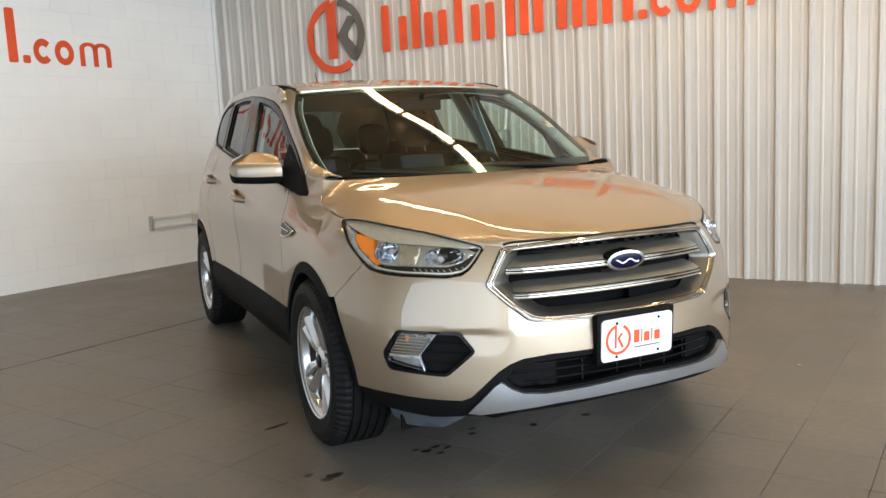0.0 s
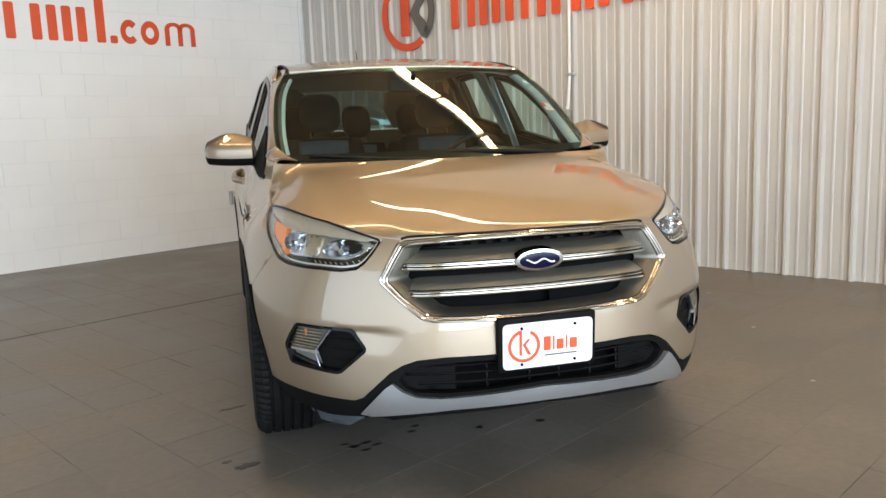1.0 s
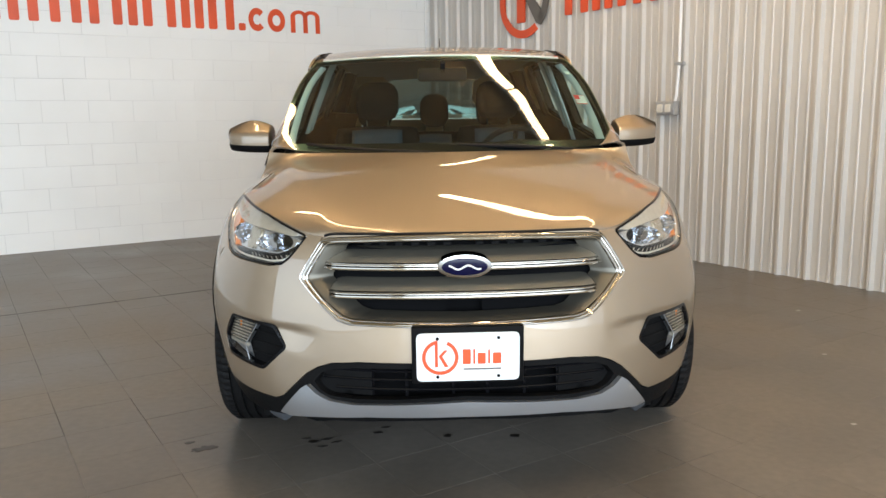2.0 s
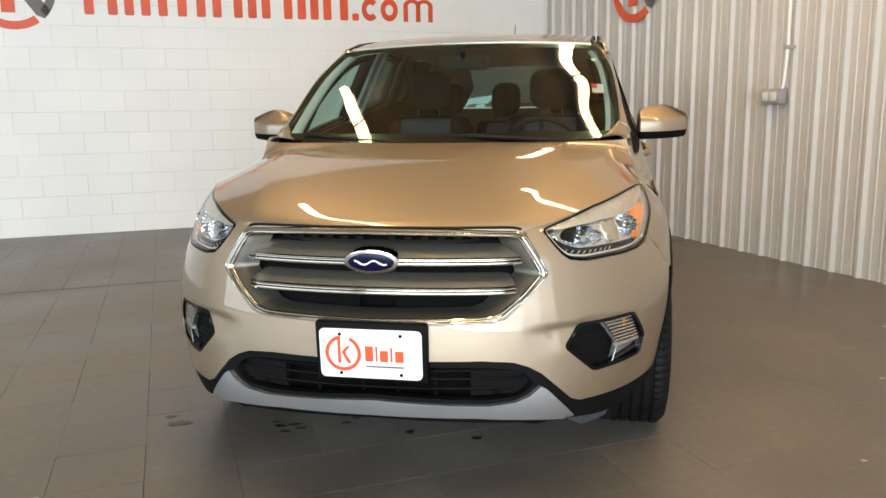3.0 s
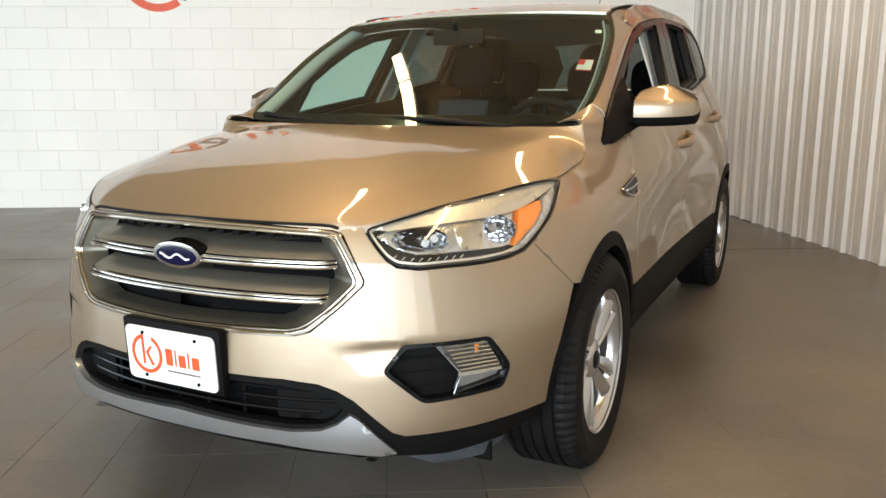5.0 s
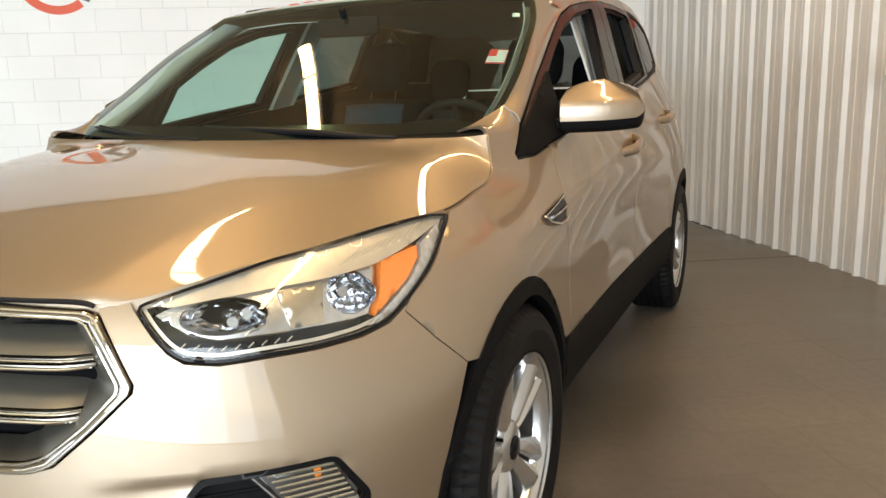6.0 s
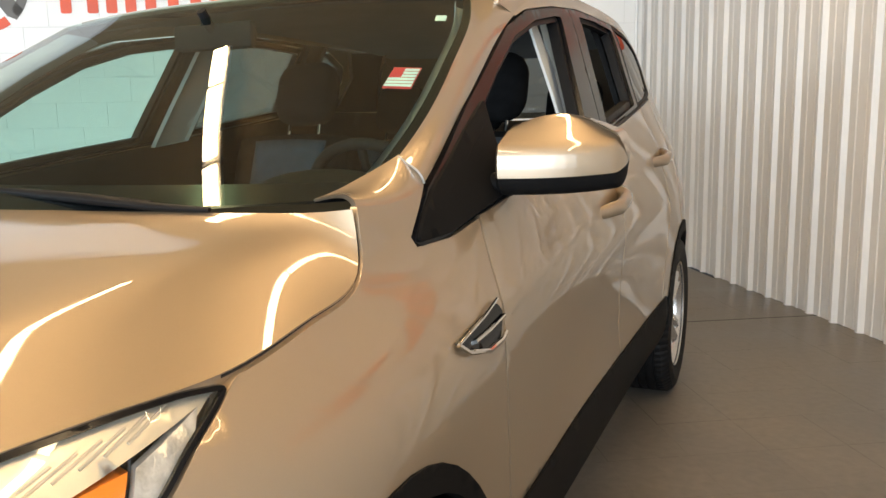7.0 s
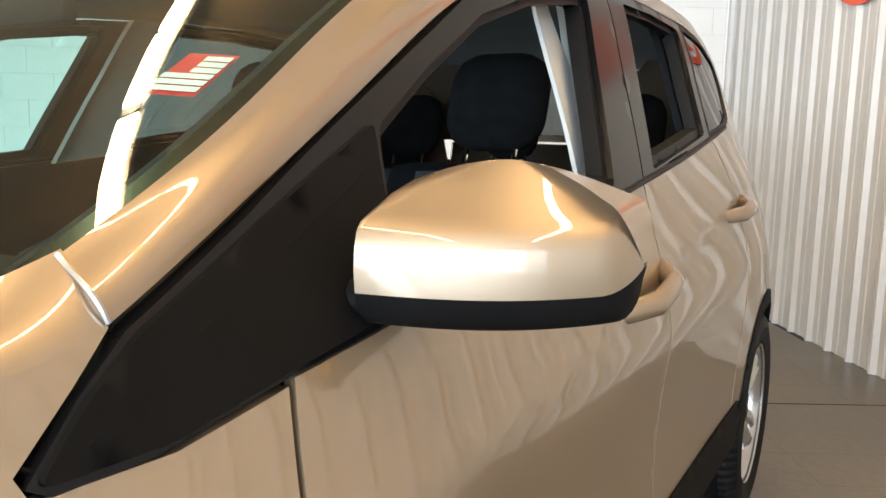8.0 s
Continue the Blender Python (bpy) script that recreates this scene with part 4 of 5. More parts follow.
FOOT_IN = [(.952, .0), (.966, .03), (.980, .085), (.992, .14), (1.0, .185)]
FOOT_OUT = [(.166, 1.080), (.20, 1.078), (.245, 1.076), (.30, 1.082), (.352, 1.096)]


def pillar_foot(a, b):
    """The painted surface that rolls from the fender up to the rounded corner of the windscreen."""
    k = [0, .25, .5, .75, 1]
    inner = screen_at(curve(k, [p[0] for p in FOOT_IN], b), curve(k, [p[1] for p in FOOT_IN], b), -.003)
    s, z = curve(k, [p[0] for p in FOOT_OUT], b), curve(k, [p[1] for p in FOOT_OUT], b)
    outer, below = skin(s, z), skin(s, z - .02)
    span = (inner - outer).length
    t0, t1 = (outer - below).normalized() * span * .9, (inner - outer) * .9 + Vector((-.01, .006, -.012))
    return (2 * a**3 - 3 * a * a + 1) * outer + (a**3 - 2 * a * a + a) * t0 + (3 * a * a - 2 * a**3) * inner + (a**3 - a * a) * t1


def pillar_lining(a, b):
    """The pale trim on the cabin side of the windscreen pillar."""
    p = screen_at(.982, .10 + .86 * b, .010)
    return p + Vector((-.012 + .02 * a - .03 * math.sin(math.pi * a), .135 * a, -.015 * a))


for side in (1, -1):
    for name, fn, nu, nv, mat in (("windscreen_pillar", pillar, 14, 44, "paint"), ("pillar_foot", pillar_foot, 16, 24, "paint"), ("pillar_lining", pillar_lining, 10, 24, "pillar_trim")):
        bm = sheet(fn, nu, nv, 0.0 if mat != "paint" else .01, Vector((-.01, .008, -.006)))
        part(name, flipped(bm) if side < 0 else bm, M[mat], car, angle=0)
    seam = tube([pillar(a, 0.0) + Vector((.0015, -.001, .0015)) for a in np.linspace(0, 1, 12)], .0022, 6)
    part("pillar_seam", flipped(seam) if side < 0 else seam, M["silver"], car)

# wipers: a tapered arm over a thin blade
for pts, thick in ((((.52, .125, 1.074), (.42, .115, 1.078), (.30, .115, 1.086), (.16, .125, 1.092), (.02, .14, 1.097), (-.12, .155, 1.102)), (.005, .008, .011, .009, .006, .005)), (((-.08, .095, 1.068), (-.20, .11, 1.074), (-.34, .135, 1.082), (-.48, .17, 1.092), (-.60, .215, 1.104)), (.008, .008, .006, .005, .004))):
    arm = part("wiper", tube(pts, list(thick), 10, flat=.8), M["seal"], car, "black wiper lying at the foot of the windscreen")
    part("wiper_blade", tube([(p[0] * .98 - .01, p[1] + .016, p[2] + .002) for p in pts[1:]], .0055, 6), M["seal"], arm)

# ---- door mirrors ----
def mirror_mesh(upper, side):
    """A housing with a tall front face, a crease and a top that rises to the back; the part under the cut is black."""
    bm, m, rings = bmesh.new(), 34, []
    for j in range(m + 1):
        b = j / m
        q = 0.5 - 0.5 * math.cos(math.pi * b)  # along x
        x = .812 + .224 * q
        near, far = min(1, q / .05), min(1, (1 - q) / .085)
        f = (1 - (1 - near) ** 2) ** .5 * (1 - (1 - far) ** 2.4) ** .5
        f = max(f, .05)
        yf, yb = .556 + .045 * q + .060 * q**3, .715 - .03 * q**3
        zt = 1.163 + .050 * math.sin(math.pi * (.15 + .75 * q)) ** 1.4 - .008 * q
        low = 1.0575 + .012 * q**3
        sec = [(yb, low + .012), (yf + .05, low), (yf + .022, low + .004), (yf + .008, low + .016), (yf + .002, 1.092 + .008 * q**3), (yf, 1.112), (yf + .001, 1.132), (yf + .004, 1.146), (yf + .011, 1.155), (yf + .024, 1.161), (yf + .06, 1.170 + (zt - 1.17) * .45), (yf + .095, 1.174 + (zt - 1.17) * .88), (yb - .03, zt), (yb - .008, zt - .004), (yb, zt - .014), (yb, 1.13)]
        cy, cz = (yf + yb) / 2 + .03, 1.118
        rings.append([bm.verts.new((x, cy + (y - cy) * (.35 + .65 * f) + .02 * (1 - f) * (y < cy), cz + (z - cz) * f)) for y, z in sec])
    n = len(rings[0])
    span = range(4, 15) if upper else (15, 0, 1, 2, 3)
    for p, q in zip(rings, rings[1:]):
        for k in span:
            bm.faces.new((p[k], p[(k + 1) % n], q[(k + 1) % n], q[k]))
    keep = [4, 5, 6, 7, 8, 9, 10, 11, 12, 13, 14, 15] if upper else [15, 0, 1, 2, 3, 4]
    bm.faces.new([rings[0][k] for k in reversed(keep)])
    bm.faces.new([rings[-1][k] for k in keep])
    bmesh.ops.delete(bm, geom=[v for v in bm.verts if not v.link_faces], context="VERTS")
    return flipped(bm) if side < 0 else bm


for side in (1, -1):
    cap = part("door_mirror", mirror_mesh(True, side), M["paint"], car, "gold door mirror over a black base", angle=50)
    part("mirror_base", mirror_mesh(False, side), M["black"], cap, angle=50)
    glassy = box((.84, .712, 1.085), (1.005, .718, 1.165), None, 0.002)
    part("mirror_glass", flipped(glassy) if side < 0 else glassy, M["mirror"], cap)
    arm = bmesh.new()
    add_tube(arm, [(.770, .600, 1.082), (.80, .605, 1.080), (.83, .612, 1.080), (.88, .64, 1.078)], [.048, .036, .028, .024], 14, flat=.62)
    part("mirror_arm", flipped(arm) if side < 0 else arm, M["black"], cap)

# ---- wheels ----
def wheel(x, y, side):
    """A tyre with ribs, and an alloy rim with five pairs of spokes."""
    c = (x, y, .345)
    hub = thing("wheel", "", "", (0, 0, 0))
    hub.parent = car
    tagged(hub, "silver alloy wheel with a black tyre")
    prof = [(.226, .100), (.240, .114), (.285, .124), (.318, .117), (.334, .103), (.340, .093)]
    tread = []
    for k, d in enumerate((.062, .026, -.010, -.046, -.082)):
        tread += [(.3445, d + .026), (.3450, d + .004), (.3360, d + .002), (.3360, d - .006), (.3450, d - .008)]
    prof += tread + [(.342, -.100), (.334, -.107), (.318, -.117), (.285, -.124), (.240, -.114), (.226, -.100)]
    tyre = revolve(prof, c, side, 216)
    tyre.verts.ensure_lookup_table()
    for k in range(0, 216, 3):  # notches across both shoulders
        for i, (r, d) in enumerate(prof):
            if r > .331 and abs(d) > .086:
                v = tyre.verts[k * len(prof) + i]
                v.co.y, v.co.z = c[1] + (v.co.y - c[1]) * .978, c[2] + (v.co.z - c[2]) * .978
    part("tyre", tyre, M["rubber"], hub, angle=22)
    rim = part("rim", revolve([(.224, .108), (.230, .113), (.230, .106), (.217, .098), (.205, .080), (.200, .0), (.205, -.09), (.222, -.10)], c, side, 72), M["alloy"], hub, angle=35)
    # spokes
    for k in range(5):
        for lean in (-1, 1):
            m = Matrix.Translation(c) @ Matrix.Rotation(2 * math.pi * k / 5 + radians(90), 4, "X")
            bm = bmesh.new()
            rows = []
            for q in np.linspace(0, 1, 8):
                r = .045 + q * (.214 - .045)
                off = lean * (.0165 + .029 * q)
                half = .0145 + .022 * q
                d = .066 + .030 * q**.6 - .006 * q
                near, far = off - lean * half, off + lean * half
                ring = [(d - .030, near), (d - .002, near), (d + .007, near + lean * (.005 + .012 * q)), (d + .003, off + lean * .006 * q), (d - .010, far - lean * .004), (d - .034, far)]
                rows.append([bm.verts.new(m @ Vector((side * u, v, r))) for u, v in ring])
            for a, b in zip(rows, rows[1:]):
                for i in range(6):
                    bm.faces.new((a[i], a[(i + 1) % 6], b[(i + 1) % 6], b[i]))
            bm.faces.new(rows[0])
            bm.faces.new(rows[-1][::-1])
            part("spoke", bm, M["alloy"], hub, angle=30)
        m = Matrix.Translation(c) @ Matrix.Rotation(2 * math.pi * k / 5 + radians(54), 4, "X")
        nut = bmesh.new()
        bmesh.ops.create_cone(nut, cap_ends=True, segments=6, radius1=.010, radius2=.009, depth=.02, matrix=m @ Matrix.Translation((side * .066, 0, .056)) @ Matrix.Rotation(radians(90), 4, "Y"))
        part("wheel_nut", nut, M["chrome"], hub)
    part("hub_face", revolve([(.001, .086), (.050, .084), (.062, .074), (.066, .040)], c, side, 40), M["alloy"], hub)
    part("hub_cap", revolve([(.001, .094), (.022, .093), (.029, .089), (.030, .080)], c, side, 32), M["gloss_black"], hub, "dark centre cap")
    part("brake_disc", revolve([(.05, .030), (.150, .030), (.150, .012), (.05, .012)], c, side, 48), M["alloy_dark"], hub)
    part("barrel", revolve([(.198, .07), (.198, -.09), (.06, -.05), (.05, .02)], c, side, 48), M["alloy_dark"], hub)
    return hub


for y in (0.0, BASE + .02):
    for side in (1, -1):
        wheel(.782 * side, y, side)
        liner = bmesh.new()
        rows = []
        for k in range(25):
            a = math.radians(-14 + 208 * k / 24)
            ly, lz = y - .01 + .375 * math.cos(a), .352 + .385 * math.sin(a)
            rows.append([liner.verts.new((x * side, ly, lz)) for x in (min(.90, skin(ly, max(.3, lz)).x - .028), .78, .62, .50)])
        for p, q in zip(rows, rows[1:]):
            for i in range(3):
                liner.faces.new((p[i], p[i + 1], q[i + 1], q[i]))
        part("wheel_liner", liner, M["black"], car)
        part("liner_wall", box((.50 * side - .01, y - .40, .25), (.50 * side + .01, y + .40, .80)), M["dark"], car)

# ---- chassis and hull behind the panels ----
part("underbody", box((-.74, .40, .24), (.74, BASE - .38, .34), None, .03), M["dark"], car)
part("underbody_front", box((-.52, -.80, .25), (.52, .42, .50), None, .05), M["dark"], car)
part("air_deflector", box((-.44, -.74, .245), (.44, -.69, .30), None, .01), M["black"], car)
for side in (1, -1):
    flap = box((.46, -.46, .16), (.70, -.445, .32), None, .004)
    part("tyre_flap", flipped(flap) if side < 0 else flap, M["black"], car)
for side in (1, -1):
    panel("tyre_deflector", [(-.86, .278), (-.50, .284), (-.47, .20), (-.56, .182), (-.74, .20), (-.82, .245)], M["deflector"], car, side, step=0.04, depth=0.01, lift=-0.05)
part("underbody_rear", box((-.52, BASE - .40, .27), (.52, BASE + .80, .55), None, .05), M["dark"], car)
for side in (1, -1):
    # inner sheet behind the panels, the hollow's shade put into its colour
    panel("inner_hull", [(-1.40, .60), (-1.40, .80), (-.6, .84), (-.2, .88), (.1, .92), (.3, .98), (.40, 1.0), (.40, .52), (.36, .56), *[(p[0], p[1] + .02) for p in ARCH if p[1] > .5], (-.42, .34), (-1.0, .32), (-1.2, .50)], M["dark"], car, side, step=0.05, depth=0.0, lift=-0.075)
    panel("door_trim", [(.40, .30), (.40, 1.0), (.64, 1.05), (1.3, 1.13), (2.2, 1.235), (2.45, 1.26), (3.2, 1.25), (3.3, .80), (2.3, .75), (2.2, .50), (2.2, .30)], M["trim"], car, side, step=0.06, depth=0.0, lift=-0.055)
    panel("pillar_trim", [(1.36, 1.13), (1.53, 1.15), (1.69, 1.535), (1.52, 1.52)], M["headliner"], car, side, step=0.04, depth=0.02, lift=-0.060)
    panel("pillar_trim", [(2.14, 1.21), (2.27, 1.22), (2.33, 1.54), (2.20, 1.54)], M["trim"], car, side, step=0.04, depth=0.02, lift=-0.055)
    panel("pillar_trim", [(2.56, 1.26), (2.95, 1.26), (2.85, 1.55), (2.55, 1.53), (2.63, 1.42)], M["trim"], car, side, step=0.04, depth=0.02, lift=-0.050)
for side in (1,):
    panel("belt_guide", [(1.325, 1.05), (1.338, 1.165), (1.354, 1.323), (1.362, 1.447), (1.375, 1.49), (1.43, 1.49), (1.428, 1.455), (1.452, 1.35), (1.437, 1.15), (1.42, 1.05)], M["pillar_trim"], car, side, step=0.03, depth=0.008, lift=-0.068, label="pale grey belt guide on the door pillar")

# ---- tail ----
for side in (1, -1):
    panel("tail_pillar", [(2.86, 1.545), (3.22, 1.39), (3.34, 1.21), (3.60, 1.21), (3.66, 1.36), (3.56, 1.48), (3.30, 1.545), (3.0, 1.565)], M["paint"], car, side, step=0.04, lift=-0.004)

panel("rear_bumper", [(2.98, .34), (3.06, .56), (3.30, .70), (3.40, .78), (2 * REAR - 3.40, .78), (2 * REAR - 3.30, .70), (2 * REAR - 3.06, .56), (2 * REAR - 2.98, .34)], M["black"], car, step=0.04, depth=0.02)
panel("tailgate", [(3.408, .79), (3.408, 1.10), (3.40, 1.20), (2 * REAR - 3.40, 1.20), (2 * REAR - 3.408, 1.10), (2 * REAR - 3.408, .79)], M["paint"], car, step=0.04, depth=0.02)
for side in (1, -1):
    panel("tail_lamp", [(3.18, .98), (3.24, 1.12), (3.405, 1.12), (3.60, 1.08), (3.60, 1.0), (3.40, .98)], M["red"], car, side, step=0.03, depth=0.02, lift=0.006, label="red tail lamp")


def hatch(a, b, drop=0.0):
    w = 2 * a - 1
    top, low = roof_at(a, 1.0), Vector(shell(REAR + w * .62, 1.21)[0])
    low.x = .62 * w
    return top.lerp(low, b) + Vector((0, -drop + .03 * math.sin(math.pi * b), 0))


part("rear_window", sheet(lambda a, b: hatch(.07 + .86 * a, .06 + .86 * b, .0), 16, 8), M["tinted"], car, angle=0).visible_shadow = False
for a0, a1, b0, b1 in ((0, 1, 0, .07), (0, 1, .91, 1.0), (0, .08, .06, .92), (.92, 1, .06, .92)):
    part("hatch_frame", sheet(lambda a, b: hatch(a0 + (a1 - a0) * a, b0 + (b1 - b0) * b), 14, 6, .015, Vector((0, -.02, 0))), M["paint"], car, angle=0)
antenna = part("antenna", tube([(.05, 2.70, 1.62), (.05, 2.80, 1.72), (.05, 2.84, 1.79)], [.006, .004, .002], 6), M["seal"], car)

# ---- cabin ----
part("cabin_floor", box((-.72, .40, .32), (.72, 3.2, .36)), M["trim"], car)
dash_prof = [(.16, 1.035), (.40, 1.055), (.62, 1.055), (.74, 1.02), (.80, .94), (.78, .80), (.70, .62)]
part("dashboard", sheet(lambda a, b: Vector((1.44 * (a - .5), *(curve([0, .15, .35, .5, .62, .8, 1], [p[i] for p in dash_prof], b) for i in (0, 1)))), 20, 20), M["trim"], car)
hood_bin = bmesh.new()
bmesh.ops.create_uvsphere(hood_bin, u_segments=20, v_segments=12, radius=1, matrix=Matrix.Translation((.37, .70, 1.03)) @ Matrix.Diagonal((.20, .13, .07, 1)))
part("instrument_hood", hood_bin, M["trim"], car)
SW = Matrix.Translation((.37, .94, .985)) @ Matrix.Rotation(radians(-64), 4, "X")
steering = part("steering_wheel", tube([SW @ Vector((.185 * math.cos(a), .185 * math.sin(a), 0)) for a in np.linspace(0, 2 * math.pi, 40, False)], .015, 10, closed=True), M["trim"], car)
part("wheel_hub", box((-.07, -.055, -.05), (.07, .055, -.01), SW, .02), M["trim"], steering)
for a in (0, 180, 270):
    part("wheel_spoke", tube([SW @ Vector((0, 0, -.02)), SW @ Vector((.18 * math.cos(radians(a)), .18 * math.sin(radians(a)), 0))], .012, 8), M["trim"], steering)
part("inside_mirror", box((-.12, .79, 1.385), (.12, .82, 1.45), None, .012), M["trim"], car)
part("mirror_stem", tube([(0, .80, 1.43), (0, .76, 1.475)], .012, 8), M["trim"], car)


def cushion(low, high, m, mat, name, parent, bevel=.05):
    """A padded block: a fine cube drawn in to a rounded form; bevel: how far its corners are rounded off."""
    bm = bmesh.new()
    bmesh.ops.create_cube(bm, size=2)
    bmesh.ops.subdivide_edges(bm, edges=bm.edges, cuts=9, use_grid_fill=True)
    half = Vector((high[i] - low[i]) / 2 for i in range(3))
    mid = Vector((high[i] + low[i]) / 2 for i in range(3))
    for v in bm.verts:
        p = Vector(v.co[i] * half[i] for i in range(3))
        r = [min(bevel, h * .98) for h in half]
        core = Vector(max(-half[i] + r[i], min(half[i] - r[i], p[i])) for i in range(3))
        out = p - core
        n = math.sqrt(sum((out[i] / r[i]) ** 2 for i in range(3)))
        if n > 1:
            out /= n
        puff = 1 + .04 * math.prod(1 - v.co[i] ** 2 * .8 for i in range(3) if abs(v.co[i]) < .999)
        v.co = mid + (core + out) * puff
    bm.transform(m)
    return part(name, bm, mat, parent, angle=0)


def seat(x, y, wide, name, tall=.61, rest_w=.25):
    at = Matrix.Translation((x, y, .58))
    s = cushion((-wide / 2, -.50, -.13), (wide / 2, .02, .05), at, M["cloth"], name, car)
    lean = at @ Matrix.Rotation(radians(-17), 4, "X")
    cushion((-wide / 2, -.02, .02), (wide / 2, .13, tall), lean, M["cloth"], "backrest", s, .055)
    cushion((-wide * .30, -.035, .12), (wide * .30, .02, tall - .03), lean, M["cloth_grey"], "backrest_insert", s, .02)
    cushion((-rest_w / 2, .0, tall + .055), (rest_w / 2, .11, tall + .29), lean, M["cloth"], "headrest", s, .075)
    for dx in (-.065, .065):
        part("headrest_post", tube([lean @ Vector((dx, .055, tall - .04)), lean @ Vector((dx, .055, tall + .09))], .007, 8), M["chrome"], s)
    return s


seat(.37, 1.50, .50, "driver_seat")
seat(-.37, 1.50, .50, "passenger_seat")
for x in (-.43, 0, .43):
    seat(x, 2.42, .42 if x else .40, "rear_seat", .56, .24 if x else .20)
part("centre_console", box((-.11, .72, .40), (.11, 1.50, .70), None, .03), M["trim"], car)

# sticker on the windscreen
def on_screen(a, b, lift=.003):
    return screen_at(a, b) + Vector((0, -.5, .85)) * lift


def sticker_patch(name, a0, a1, b0, b1, mat, lift, parent):
    return part(name, sheet(lambda a, b: screen_at(a0 + (a1 - a0) * a, b0 + (b1 - b0) * b, lift), 4, 4), mat, parent, angle=0)


A0, A1, B0, B1 = .925, .962, .455, .545
st = sticker_patch("sticker", A0, A1, B0, B1, M["paper_red"], .0045, windscreen)
tagged(st, "small striped flag sticker")
for k in range(6):
    b0 = B0 + .006 + (B1 - B0 - .012) * k / 6
    short = k > 2
    sticker_patch("sticker_stripe", A0 + .001 + (.016 if short else 0), A1 - .001, b0 - .001, b0 + .0092, M["paper"], .0025, st)
sticker_patch("inspection_tag", .945, .962, .80, .835, M["paper"], .0045, windscreen)

# ---- lettering and marks on the walls, as plain shapes ----
def wall_matrix(on_metal, along):
    """x along the wall, y up, z out of it, from a point at floor height."""
    if on_metal:
        n = -(U - V * SLANT).normalized()
        x = (V + U * SLANT).normalized()
        o = room(metal(along), along, 0) + n * 0.0135
    else:
        o, x, n = room(along, BLOCK + 0.002, 0), U, V
    return Matrix(((x.x, 0, n.x, o.x), (x.y, 0, n.y, o.y), (0, 1, 0, 0), (0, 0, 0, 1)))


def tall_bar(x0, x1, z0, z1, r=.02):
    return rounded([(x0, z0), (x1, z0), (x1, z1), (x0, z1)], r)


# widths and tops of the bars that stand for the letters
BARS = ((-3.332, -3.03, 2.62), (-2.965, -2.872, 2.66), (-2.81, -2.56, 2.49), (-2.464, -2.372, 2.66), (-2.28, -2.034, 2.49), (-1.911, -1.68, 2.62), (-1.627, -1.31, 2.49), (-1.254, -1.03, 2.49), (-.98, -.71, 2.66), (-.665, -.592, 2.235))


def wall_sign(on_metal, shift):
    m = wall_matrix(on_metal, 0.0)
    sign = thing("wall_sign", "orange and grey wall sign of a split ring, bars and letters", "sign", group="signs on the walls")
    d = .0165 if on_metal else .004
    deep = -.012 if on_metal else 0.0
    lift = m @ Matrix.Translation((0, 0, deep))
    cx, cz, r = -3.957 + shift, 2.392, .386
    for name, a0, a1, mat in (("ring_arc", 97, 305, "orange"), ("ring_arc", 318, 440, "grey")):
        part(name, add_prism(bmesh.new(), [(cx + x * r, cz + y * r) for x, y in ring_sector(.80, 1.0, a0, a1, 40)], d, lift), M[mat], sign, smooth=False)
    part("sign_stroke", add_prism(bmesh.new(), [(cx - .10, cz - .23), (cx + .02, cz - .23), (cx + .02, cz + .375), (cx - .10, cz + .30)], d, lift), M["orange"], sign, smooth=False)
    part("sign_stroke", add_prism(bmesh.new(), [(cx + .035, cz - .01), (cx + .19, cz + .19), (cx + .29, cz + .17), (cx + .165, cz - .01), (cx + .33, cz - .20), (cx + .27, cz - .28), (cx + .20, cz - .25)], d, lift), M["grey"], sign, smooth=False)
    for x0, x1, top in BARS:
        stems = max(1, round((x1 - x0) / .13))
        w = min(.088, (x1 - x0) / stems)
        for k in range(stems):
            a = x0 + shift + ((x1 - x0 - w) * k / (stems - 1) if stems > 1 else 0)
            high = top if k == (stems - 1 if x0 == -.98 else 0) else min(top, 2.49)
            part("sign_bar", add_prism(bmesh.new(), tall_bar(a, a + w, 2.16, high, .02), d, lift), M["orange"], sign, smooth=False)
    # the ending "com"
    low, high, w = 2.16, 2.40, .052
    for x0, x1, a0, a1 in ((-.557, -.37, 42, 318), (-.345, -.15, 0, 360)):
        rx, rz, ox, oz = (x1 - x0) / 2, (high - low) / 2, (x0 + x1) / 2 + shift, (low + high) / 2
        k = 1 - w / rx
        for b0, b1 in ((a0, (a0 + a1) / 2), ((a0 + a1) / 2, a1)):
            part("letter", add_prism(bmesh.new(), [(ox + x * rx, oz + y * rz) for x, y in ring_sector(k, 1.0, b0, b1, 20)], d, lift), M["orange"], sign, smooth=False)
    bm = bmesh.new()
    for x in (-.085, .0595, .204):
        add_prism(bm, [(x + shift, low), (x + shift + w, low), (x + shift + w, high - .07), (x + shift, high - .07)], d, lift)
    for x in (-.085, .0595):
        add_prism(bm, [(x + shift + .0983 + a * .0983, high - .0705 + b * .0705) for a, b in ring_sector(.48, 1.0, 0, 180, 20)], d * .99, lift)
    part("letter", bm, M["orange"], sign, smooth=False)
    return sign


wall_sign(True, 0.0)
wall_sign(False, 1.70)

